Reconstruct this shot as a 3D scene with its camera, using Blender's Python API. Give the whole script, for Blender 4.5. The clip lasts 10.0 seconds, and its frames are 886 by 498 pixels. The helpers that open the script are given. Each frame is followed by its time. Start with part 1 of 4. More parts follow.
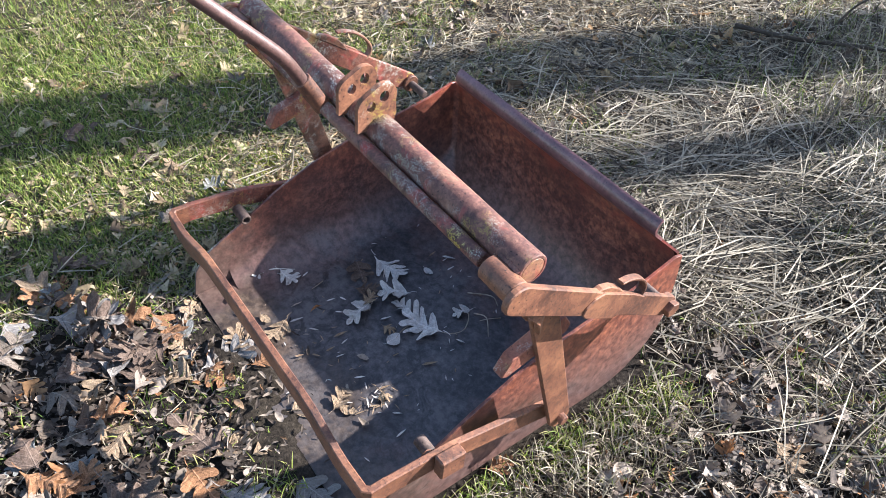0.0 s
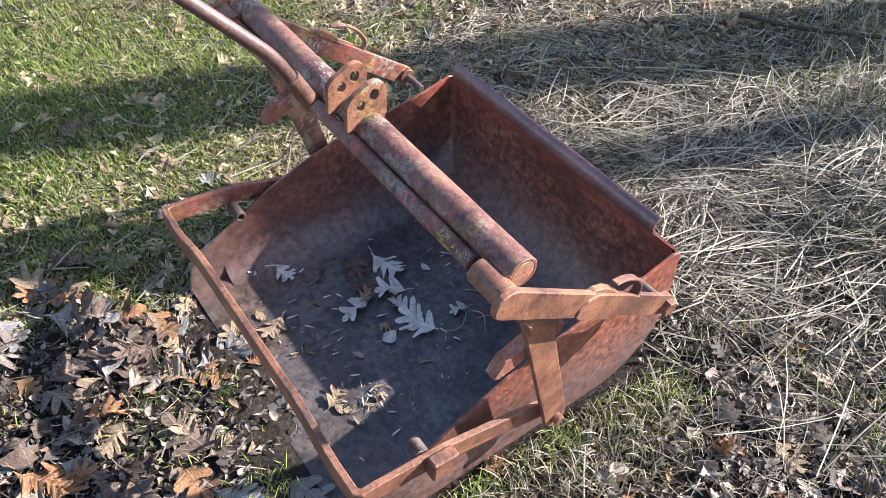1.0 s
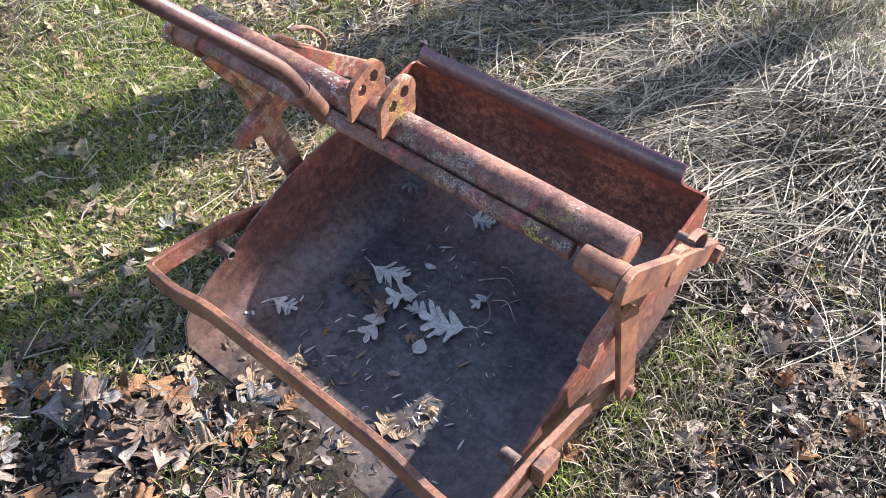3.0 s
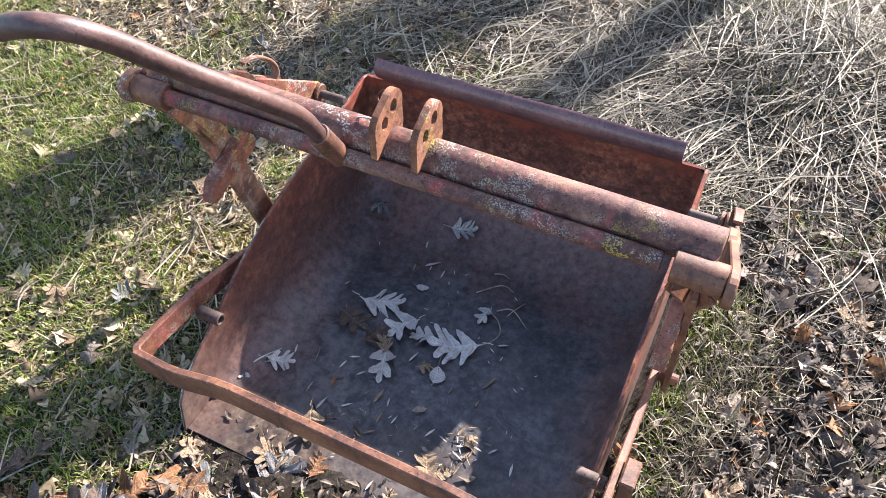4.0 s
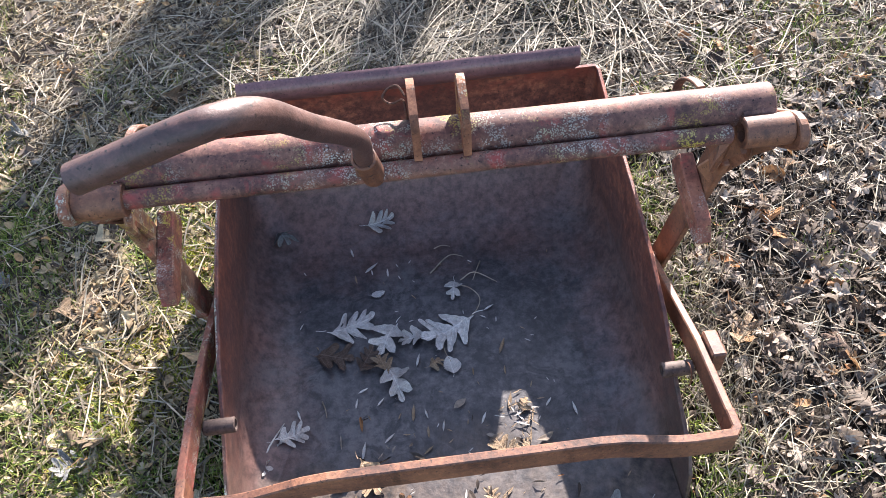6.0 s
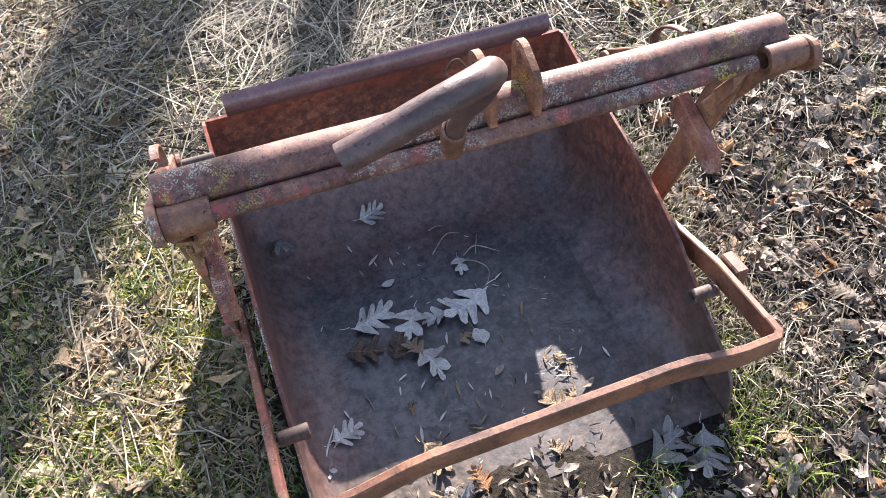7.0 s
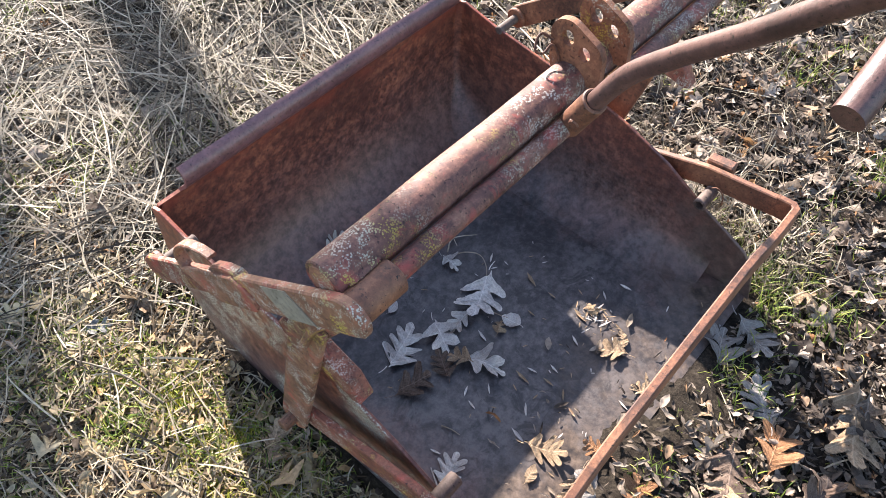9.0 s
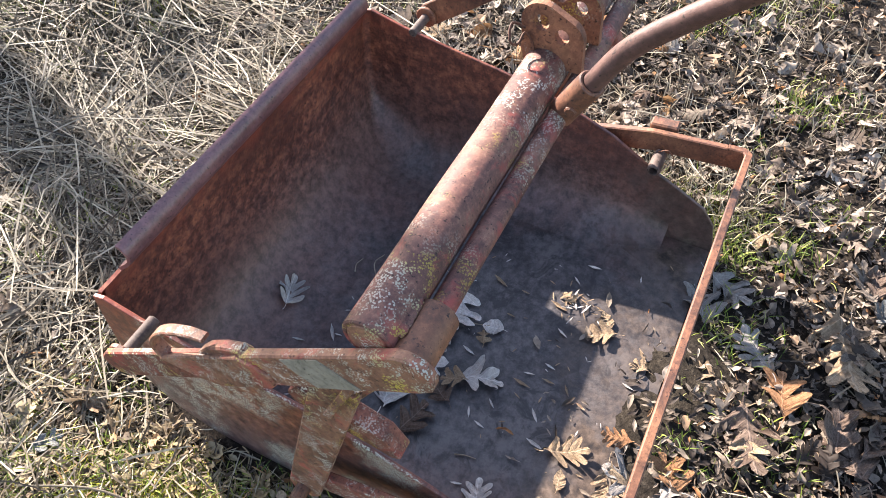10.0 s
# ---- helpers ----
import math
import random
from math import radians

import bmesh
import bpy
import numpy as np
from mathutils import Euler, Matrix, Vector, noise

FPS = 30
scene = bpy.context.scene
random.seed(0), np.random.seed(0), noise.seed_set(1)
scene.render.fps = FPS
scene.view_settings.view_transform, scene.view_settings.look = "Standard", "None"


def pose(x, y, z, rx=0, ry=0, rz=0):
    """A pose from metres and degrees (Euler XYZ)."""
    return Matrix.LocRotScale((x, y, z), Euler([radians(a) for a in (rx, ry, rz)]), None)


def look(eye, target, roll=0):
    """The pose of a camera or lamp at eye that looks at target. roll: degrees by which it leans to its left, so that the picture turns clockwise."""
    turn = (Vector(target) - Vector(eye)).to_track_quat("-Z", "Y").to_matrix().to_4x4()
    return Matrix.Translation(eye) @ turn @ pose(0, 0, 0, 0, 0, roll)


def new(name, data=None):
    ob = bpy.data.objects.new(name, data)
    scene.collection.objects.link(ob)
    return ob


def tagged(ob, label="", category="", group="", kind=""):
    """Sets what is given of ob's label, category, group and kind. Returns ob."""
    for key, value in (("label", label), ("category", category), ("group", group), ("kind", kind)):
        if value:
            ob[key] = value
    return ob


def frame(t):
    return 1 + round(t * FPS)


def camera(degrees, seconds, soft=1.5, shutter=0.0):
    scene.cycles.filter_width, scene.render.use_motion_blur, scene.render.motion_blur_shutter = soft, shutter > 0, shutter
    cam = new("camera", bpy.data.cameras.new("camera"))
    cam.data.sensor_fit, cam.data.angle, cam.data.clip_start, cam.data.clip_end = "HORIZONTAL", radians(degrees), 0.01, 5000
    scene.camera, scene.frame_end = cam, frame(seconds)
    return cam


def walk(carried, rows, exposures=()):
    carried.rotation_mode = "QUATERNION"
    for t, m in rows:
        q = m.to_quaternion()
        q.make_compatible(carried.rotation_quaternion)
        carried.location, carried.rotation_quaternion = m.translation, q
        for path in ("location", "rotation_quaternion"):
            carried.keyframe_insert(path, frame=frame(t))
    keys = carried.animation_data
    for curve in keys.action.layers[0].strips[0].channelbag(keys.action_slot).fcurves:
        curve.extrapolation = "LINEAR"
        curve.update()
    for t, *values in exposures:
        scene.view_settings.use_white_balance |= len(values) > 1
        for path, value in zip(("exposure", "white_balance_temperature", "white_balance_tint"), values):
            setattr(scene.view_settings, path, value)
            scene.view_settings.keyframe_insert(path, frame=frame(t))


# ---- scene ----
cam = camera(60.0, 10.0, soft=0.85)
EXPOSURES = [(0.0, 1.88, 6050, 11), (3.0, 1.99, 6250, 14), (5.5, 2.11, 6450, 15), (7.5, 2.22, 6550, 14), (10.0, 2.22, 6850, 14)]
PATH = [
    (0, (0.962, -0.395, 1.403), (-0.18, 0.444, -0.008), 2.2),
    (0.5, (0.957, -0.377, 1.421), (-0.169, 0.457, -0.006), 2.4),
    (1, (0.954, -0.357, 1.406), (-0.18, 0.452, -0.029), 1.5),
    (1.5, (0.942, -0.327, 1.375), (-0.198, 0.464, -0.064), -0.2),
    (2, (0.899, -0.362, 1.371), (-0.211, 0.465, -0.073), -1.4),
    (2.5, (0.81, -0.435, 1.365), (-0.218, 0.48, -0.086), -1.5),
    (2.7, (0.777, -0.466, 1.36), (-0.213, 0.482, -0.096), -1.7),
    (3.8, (0.496, -0.532, 1.334), (-0.224, 0.598, -0.152), -2.7),
    (4, (0.45, -0.544, 1.334), (-0.211, 0.609, -0.16), -2.8),
    (4.5, (0.329, -0.617, 1.355), (-0.148, 0.607, -0.153), -1.8),
    (5, (0.195, -0.679, 1.357), (-0.091, 0.589, -0.162), -1.5),
    (5.5, (0.113, -0.655, 1.326), (-0.019, 0.621, -0.208), -3.2),
    (5.7, (0.072, -0.621, 1.311), (0.0, 0.648, -0.232), -4.1),
    (6.8, (-0.26, -0.562, 1.306), (0.071, 0.621, -0.272), -2.5),
    (7, (-0.297, -0.575, 1.317), (0.075, 0.602, -0.256), -2.3),
    (7.5, (-0.375, -0.512, 1.284), (0.147, 0.6, -0.295), -1.3),
    (8, (-0.46, -0.406, 1.266), (0.185, 0.619, -0.326), -0.6),
    (8.5, (-0.534, -0.339, 1.258), (0.233, 0.583, -0.343), 0.3),
    (9, (-0.68, -0.246, 1.266), (0.237, 0.551, -0.323), 1.8),
    (9.5, (-0.752, -0.182, 1.269), (0.276, 0.498, -0.307), 1.4),
    (10, (-0.708, -0.091, 1.214), (0.385, 0.472, -0.364), 0.4),
]
walk(cam, [(t, look(eye, target, roll)) for t, eye, target, roll in PATH], EXPOSURES)

# ---- light ----
SUN_X, SUN_Y = 0.66, 1.60  # how far the light runs sideways and forwards for each metre that it falls
sun_dir = Vector((SUN_X, SUN_Y, 1)).normalized()
world = bpy.data.worlds.new("sky")
scene.world = world
world.use_nodes = True
sky = world.node_tree.nodes.new("ShaderNodeTexSky")
sky.sky_type = "NISHITA"
sky.sun_disc = False
sky.sun_elevation = math.asin(sun_dir.z)
sky.sun_rotation = math.atan2(sun_dir.x, sun_dir.y)
world.node_tree.links.new(sky.outputs[0], world.node_tree.nodes["Background"].inputs[0])
world.node_tree.nodes["Background"].inputs[1].default_value = 0.104
sun = new("sun", bpy.data.lights.new("sun", "SUN"))
sun.data.energy, sun.data.angle, sun.data.color = 5.0, radians(0.55), (1.0, 0.955, 0.90)
sun.matrix_world = look(sun_dir * 30, (0, 0, 0))


# ---- materials ----
class Mat:
    """A node material in few words."""

    def __init__(self, name, rough=0.8, metal=0.0):
        self.m = bpy.data.materials.new(name)
        self.m.use_nodes = True
        self.t = self.m.node_tree
        self.b = self.t.nodes["Principled BSDF"]
        self.b.inputs["Roughness"].default_value = rough
        self.b.inputs["Metallic"].default_value = metal
        self.co = self.t.nodes.new("ShaderNodeTexCoord").outputs["Object"]

    def node(self, kind, **values):
        n = self.t.nodes.new(kind)
        for key, v in values.items():
            n.inputs[key].default_value = v
        return n

    def link(self, a, b):
        self.t.links.new(a, b)

    def noise(self, scale, detail=4.0, rough=0.6, distort=0.0, where=None):
        n = self.node("ShaderNodeTexNoise", Scale=scale, Detail=detail, Roughness=rough, Distortion=distort)
        self.link(where or self.co, n.inputs["Vector"])
        return n.outputs["Fac"]

    def ramp(self, fac, stops):
        r = self.t.nodes.new("ShaderNodeValToRGB")
        e = r.color_ramp.elements
        while len(e) < len(stops):
            e.new(0.5)
        for el, (p, c) in zip(e, stops):
            el.position = p
            el.color = (*c, 1) if len(c) == 3 else c
        self.link(fac, r.inputs[0])
        return r.outputs["Color"]

    def mask(self, fac, lo, hi):
        n = self.node("ShaderNodeMapRange")
        n.inputs["From Min"].default_value, n.inputs["From Max"].default_value = lo, hi
        self.link(fac, n.inputs["Value"])
        return n.outputs["Result"]

    def mix(self, fac, a, b, blend="MIX"):
        n = self.t.nodes.new("ShaderNodeMix")
        n.data_type, n.blend_type = "RGBA", blend
        if isinstance(fac, float):
            n.inputs[0].default_value = fac
        else:
            self.link(fac, n.inputs[0])
        for v, i in ((a, 6), (b, 7)):
            if isinstance(v, tuple):
                n.inputs[i].default_value = (*v, 1)
            else:
                self.link(v, n.inputs[i])
        return n.outputs[2]

    def math(self, op, a, b):
        n = self.t.nodes.new("ShaderNodeMath")
        n.operation = op
        for v, i in ((a, 0), (b, 1)):
            if isinstance(v, (int, float)):
                n.inputs[i].default_value = v
            else:
                self.link(v, n.inputs[i])
        return n.outputs[0]

    def colour(self, c):
        if isinstance(c, tuple):
            self.b.inputs["Base Color"].default_value = (*c, 1)
        else:
            self.link(c, self.b.inputs["Base Color"])

    def bump(self, fac, strength=0.3, distance=0.002):
        n = self.node("ShaderNodeBump", Strength=strength, Distance=distance)
        self.link(fac, n.inputs["Height"])
        self.link(n.outputs[0], self.b.inputs["Normal"])


def rust(name, dark, mid, bright, lichen=0.0, paint=0.0, rough=0.72, gloss=0.35):
    """Weathered painted steel: two scales of rust, with paint remains and lichen specks."""
    k = Mat(name, rough)
    big = k.noise(9.0, 5, 0.65, 0.4)
    fine = k.noise(120.0, 7, 0.8)
    c = k.ramp(big, [(0.34, dark), (0.52, mid), (0.72, bright)])
    c2 = k.ramp(fine, [(0.38, tuple(v * 0.3 for v in dark)), (0.52, mid), (0.66, tuple(min(1, v * 1.25) for v in bright))])
    c = k.mix(0.34, c, c2)
    stain = k.noise(13.0, 6, 0.7, 1.2)
    c = k.mix(k.math("MULTIPLY", k.mask(stain, 0.53, 0.66), 0.75), c, tuple(v * 0.75 for v in dark))
    speck = k.noise(230.0, 3, 0.6)
    c = k.mix(k.mask(speck, 0.60, 0.70), c, tuple(v * 0.3 for v in dark))
    if paint:
        p = k.noise(21.0, 6, 0.7, 0.6)
        c = k.mix(k.math("MULTIPLY", k.mask(p, 0.60 - 0.08 * paint, 0.68), min(1.0, paint)), c, (0.36, 0.055, 0.045))
    if lichen:
        where = k.mask(k.noise(6.5, 4, 0.6), 0.54 - 0.16 * lichen, 0.60)
        vor = k.node("ShaderNodeTexVoronoi", Scale=430.0)
        k.link(k.co, vor.inputs["Vector"])
        spots = k.math("MULTIPLY", k.mask(vor.outputs["Distance"], 0.52, 0.40), k.mask(k.noise(38.0, 4, 0.75), 0.49, 0.54))
        tone = k.ramp(k.noise(14.0, 2, 0.5), [(0.40, (0.50, 0.48, 0.42)), (0.53, (0.36, 0.35, 0.27)), (0.60, (0.42, 0.32, 0.05))])
        c = k.mix(k.math("MULTIPLY", spots, where), c, tone)
    k.colour(c)
    r = k.node("ShaderNodeMapRange")
    k.link(fine, r.inputs["Value"])
    r.inputs["To Min"].default_value, r.inputs["To Max"].default_value = rough - 0.22, min(1, rough + 0.2)
    k.link(r.outputs["Result"], k.b.inputs["Roughness"])
    k.b.inputs["Specular IOR Level"].default_value = gloss
    k.bump(k.math("ADD", fine, k.math("MULTIPLY", speck, 0.5)), 0.35, 0.0015)
    return k.m


RUST_TUBE = rust("rusted_tube_paint", (0.034, 0.015, 0.013), (0.140, 0.060, 0.047), (0.34, 0.18, 0.112), lichen=0.8, paint=0.6, rough=0.68, gloss=0.4)
RUST_BAR = rust("rusted_bar", (0.040, 0.016, 0.011), (0.155, 0.062, 0.034), (0.34, 0.150, 0.072), rough=0.60, gloss=0.5)
RUST_MOSSY = rust("rusted_plate_lichen", (0.085, 0.038, 0.024), (0.23, 0.105, 0.062), (0.42, 0.22, 0.125), lichen=1.0, paint=0.7, rough=0.66, gloss=0.45)
RUST_PAINTED = rust("rusted_bar_red_paint", (0.075, 0.026, 0.018), (0.20, 0.070, 0.045), (0.38, 0.15, 0.09), lichen=0.7, paint=0.65, rough=0.72)
RUST_HANDLE = rust("rusted_handle", (0.044, 0.021, 0.018), (0.094, 0.046, 0.038), (0.165, 0.084, 0.068), rough=0.46, gloss=0.55)
RUST_EAR = rust("rusted_ear", (0.085, 0.034, 0.020), (0.23, 0.095, 0.052), (0.40, 0.19, 0.095), lichen=0.35, rough=0.78)
RUST_STUB = rust("grey_rusted_stub", (0.05, 0.032, 0.026), (0.11, 0.075, 0.062), (0.17, 0.125, 0.105), rough=0.7)
# rust tone lifted towards purple, partly standing in for the sky's sheen
RUST_LIP = rust("rusted_lip", (0.085, 0.036, 0.037), (0.175, 0.078, 0.076), (0.27, 0.125, 0.112), rough=0.38, gloss=0.8)


def bucket_steel():
    """Bucket steel: red-brown rust on the walls, bare dark scoured steel low down, a worn tan mouth."""
    k = Mat("bucket_steel", 0.40)
    sep = k.t.nodes.new("ShaderNodeSeparateXYZ")
    k.link(k.co, sep.inputs[0])
    big = k.noise(5.0, 6, 0.65, 0.6)
    fine = k.noise(55.0, 6, 0.75)
    blot = k.noise(17.0, 6, 0.7, 0.8)
    speck = k.noise(150.0, 4, 0.7)
    dark = k.ramp(k.mix(0.5, big, fine), [(0.41, (0.024, 0.022, 0.024)), (0.485, (0.055, 0.049, 0.051)), (0.57, (0.108, 0.097, 0.095))])
    dark = k.mix(k.math("MULTIPLY", k.mask(blot, 0.54, 0.62), 0.8), dark, (0.016, 0.015, 0.017))
    dark = k.mix(k.math("MULTIPLY", k.mask(blot, 0.42, 0.33), 0.3), dark, (0.092, 0.078, 0.070))
    brown = k.ramp(fine, [(0.32, (0.056, 0.020, 0.015)), (0.48, (0.145, 0.050, 0.034)), (0.60, (0.28, 0.098, 0.056)), (0.70, (0.39, 0.155, 0.080))])
    brown = k.mix(k.math("MULTIPLY", k.mask(big, 0.46, 0.64), 0.6), brown, (0.070, 0.025, 0.020))
    brown = k.mix(k.mask(speck, 0.60, 0.68), brown, (0.040, 0.016, 0.013))
    film = k.ramp(fine, [(0.36, (0.068, 0.037, 0.032)), (0.5, (0.132, 0.072, 0.060)), (0.66, (0.190, 0.106, 0.088))])
    worn = k.ramp(k.noise(38.0, 6, 0.75), [(0.36, (0.018, 0.014, 0.012)), (0.50, (0.062, 0.043, 0.032)), (0.66, (0.13, 0.094, 0.070))])
    wob = k.math("MULTIPLY", k.math("SUBTRACT", k.noise(7.0, 6, 0.72, 0.5), 0.5), 0.34)
    ax = k.math("ABSOLUTE", sep.outputs["X"], 0)
    edge = k.mask(k.math("ADD", k.math("MAXIMUM", k.math("ADD", ax, 0.02), k.math("MULTIPLY", sep.outputs["Y"], 0.72)), wob), 0.27, 0.41)
    high = k.mask(k.math("ADD", sep.outputs["Z"], k.math("MULTIPLY", wob, 0.6)), 0.07, 0.23)
    front = k.mask(k.math("ADD", sep.outputs["Y"], k.math("MULTIPLY", wob, 0.8)), 0.06, -0.06)
    patch = k.mask(k.noise(6.0, 5, 0.65), 0.58, 0.44)
    c = k.mix(edge, dark, film)
    c = k.mix(high, c, brown)
    c = k.mix(k.math("MULTIPLY", front, k.math("MAXIMUM", patch, 0.55)), c, worn)
    # red primer left under the lip
    red = k.math("MULTIPLY", k.mask(k.math("ADD", sep.outputs["Z"], k.math("MULTIPLY", wob, 0.16)), 0.285, 0.318), k.mask(k.noise(26.0, 5, 0.7), 0.40, 0.56))
    c = k.mix(k.math("MULTIPLY", red, 0.5), c, (0.30, 0.062, 0.036))
    # lichen on the outside of the side plate
    vor = k.node("ShaderNodeTexVoronoi", Scale=430.0)
    k.link(k.co, vor.inputs["Vector"])
    spots = k.math("MULTIPLY", k.mask(vor.outputs["Distance"], 0.54, 0.42), k.mask(k.noise(30.0, 4, 0.75), 0.43, 0.51))
    spots = k.math("MULTIPLY", spots, k.mask(k.noise(5.0, 4, 0.6), 0.44, 0.54))
    c = k.mix(k.math("MULTIPLY", spots, k.mask(sep.outputs["X"], -0.3755, -0.3775)), c, (0.43, 0.44, 0.36))
    k.colour(c)
    k.b.inputs["Specular IOR Level"].default_value = 0.42
    k.bump(k.math("ADD", fine, k.math("MULTIPLY", speck, 0.5)), 0.45, 0.0015)
    return k.m


FLOOR = bucket_steel()


def plant(name, stops, rough=0.75, across=None, shine=0.3, through_light=0.25):
    """Leaves and blades; each island has its own tone."""
    k = Mat(name, rough)
    geo = k.t.nodes.new("ShaderNodeNewGeometry")
    c = k.ramp(geo.outputs["Random Per Island"], stops)
    n = k.noise(across or 40.0, 4, 0.65)
    c = k.mix(k.math("MULTIPLY", k.mask(n, 0.45, 0.75), 0.55), c, tuple(v * 0.45 for v in stops[0][1]))
    k.colour(c)
    k.b.inputs["Specular IOR Level"].default_value = shine
    tr = k.t.nodes.new("ShaderNodeBsdfTranslucent")
    k.link(c, tr.inputs["Color"])
    ms = k.t.nodes.new("ShaderNodeMixShader")
    ms.inputs[0].default_value = through_light
    k.link(k.b.outputs[0], ms.inputs[1])
    k.link(tr.outputs[0], ms.inputs[2])
    k.link(ms.outputs[0], k.t.nodes["Material Output"].inputs["Surface"])
    k.bump(n, 0.3, 0.001)
    return k.m


def ob_leaf(name, base, vein=1.0, mottle=1.0):
    """A single leaf with ribs and blotches, varied from leaf to leaf."""
    k = Mat(name, 0.7)
    info = k.t.nodes.new("ShaderNodeObjectInfo")
    shift = k.t.nodes.new("ShaderNodeVectorMath")
    k.link(k.co, shift.inputs[0])
    k.link(info.outputs["Random"], shift.inputs[1])
    sep = k.t.nodes.new("ShaderNodeSeparateXYZ")
    k.link(k.co, sep.inputs[0])
    n, blot = k.noise(24.0, 6, 0.75, 0.3, shift.outputs[0]), k.noise(4.5, 5, 0.7, 0.8, shift.outputs[0])
    tone = k.mask(info.outputs["Random"], -0.4, 1.2)
    c = k.mix(tone, tuple(v * 0.70 for v in base), tuple(min(1, v * 1.25) for v in base))
    c = k.mix(k.math("MULTIPLY", k.mask(n, 0.44, 0.62), 0.75 * mottle), c, tuple(v * 0.34 for v in base))
    c = k.mix(k.math("MULTIPLY", k.mask(blot, 0.48, 0.62), 0.6 * mottle), c, tuple(v * w for v, w in zip(base, (0.52, 0.45, 0.40))))
    side = k.math("ABSOLUTE", sep.outputs["Y"], 0)
    rib = k.mask(side, 0.014, 0.006)
    ribs = k.math("MULTIPLY", k.mask(k.math("SINE", k.math("MULTIPLY", k.math("SUBTRACT", sep.outputs["X"], k.math("MULTIPLY", side, 0.9)), 46.0), 0), 0.90, 0.98), 0.6)
    vein_fac = k.math("MULTIPLY", k.math("MAXIMUM", rib, ribs), 0.45 * vein)
    c = k.mix(vein_fac, c, tuple(min(1, v * 1.5 + 0.03) for v in base))
    k.colour(c)
    k.b.inputs["Specular IOR Level"].default_value = 0.15
    k.b.inputs["Roughness"].default_value = 0.85
    k.bump(k.math("ADD", n, k.math("MULTIPLY", vein_fac, 0.8)), 0.5, 0.03)
    return k.m


LEAF_PALE = ob_leaf("pale_grey_leaf", (0.60, 0.555, 0.51), mottle=0.65)
LEAF_FADED = ob_leaf("faded_leaf", (0.28, 0.25, 0.225), mottle=0.6)
LEAF_TAN = ob_leaf("tan_leaf", (0.32, 0.230, 0.150))
LEAF_BROWN = ob_leaf("brown_leaf", (0.150, 0.106, 0.082))
LEAF_ORANGE = ob_leaf("orange_leaf", (0.29, 0.150, 0.078))
LEAF_DULL = ob_leaf("dull_tan_leaf", (0.205, 0.166, 0.134))
LEAF_GREY = ob_leaf("grey_green_leaf", (0.22, 0.22, 0.208))
LEAF_STRAW = ob_leaf("straw_coloured_leaf", (0.37, 0.285, 0.175))
TWIG = ob_leaf("dry_twig", (0.42, 0.35, 0.27), 0.0)
STICK = ob_leaf("dark_stick", (0.085, 0.068, 0.052), 0.0)
GREY_PAINT = rust("grey_paint", (0.17, 0.15, 0.115), (0.235, 0.208, 0.160), (0.30, 0.27, 0.215))
WIRE = rust("rusted_wire", (0.06, 0.025, 0.016), (0.14, 0.06, 0.035), (0.22, 0.10, 0.06))

LITTER = plant("dead_leaf_litter", [(0.0, (0.030, 0.021, 0.017)), (0.3, (0.085, 0.063, 0.048)), (0.55, (0.205, 0.160, 0.122)), (0.88, (0.35, 0.285, 0.23)), (0.95, (0.24, 0.135, 0.065)), (1.0, (0.30, 0.13, 0.05))], 0.7, 130.0)
LITTER_PALE = plant("bleached_leaf_litter", [(0.0, (0.06, 0.042, 0.030)), (0.25, (0.17, 0.120, 0.068)), (0.55, (0.35, 0.27, 0.155)), (0.85, (0.51, 0.42, 0.27)), (1.0, (0.40, 0.22, 0.09))], 0.7, 130.0)
STRAW = plant("dry_straw", [(0.0, (0.022, 0.017, 0.012)), (0.26, (0.075, 0.058, 0.038)), (0.46, (0.21, 0.173, 0.122)), (0.74, (0.37, 0.317, 0.228)), (1.0, (0.51, 0.450, 0.340))], 0.6, 120.0, 0.35)
MOSS = plant("yellow_green_moss", [(0.0, (0.17, 0.19, 0.022)), (0.5, (0.36, 0.37, 0.040)), (1.0, (0.55, 0.50, 0.09))], 0.7, 90.0, 0.3, 0.35)
LITTER_BROWN = plant("brown_leaf_litter", [(0.0, (0.045, 0.033, 0.026)), (0.25, (0.13, 0.097, 0.075)), (0.55, (0.30, 0.236, 0.184)), (0.88, (0.47, 0.39, 0.315)), (0.95, (0.34, 0.20, 0.10)), (1.0, (0.33, 0.15, 0.06))], 0.65, 110.0)
GRASS = plant("green_grass", [(0.0, (0.055, 0.098, 0.017)), (0.35, (0.15, 0.222, 0.032)), (0.7, (0.275, 0.315, 0.058)), (1.0, (0.42, 0.37, 0.17))], 0.6, 90.0, 0.35, 0.35)


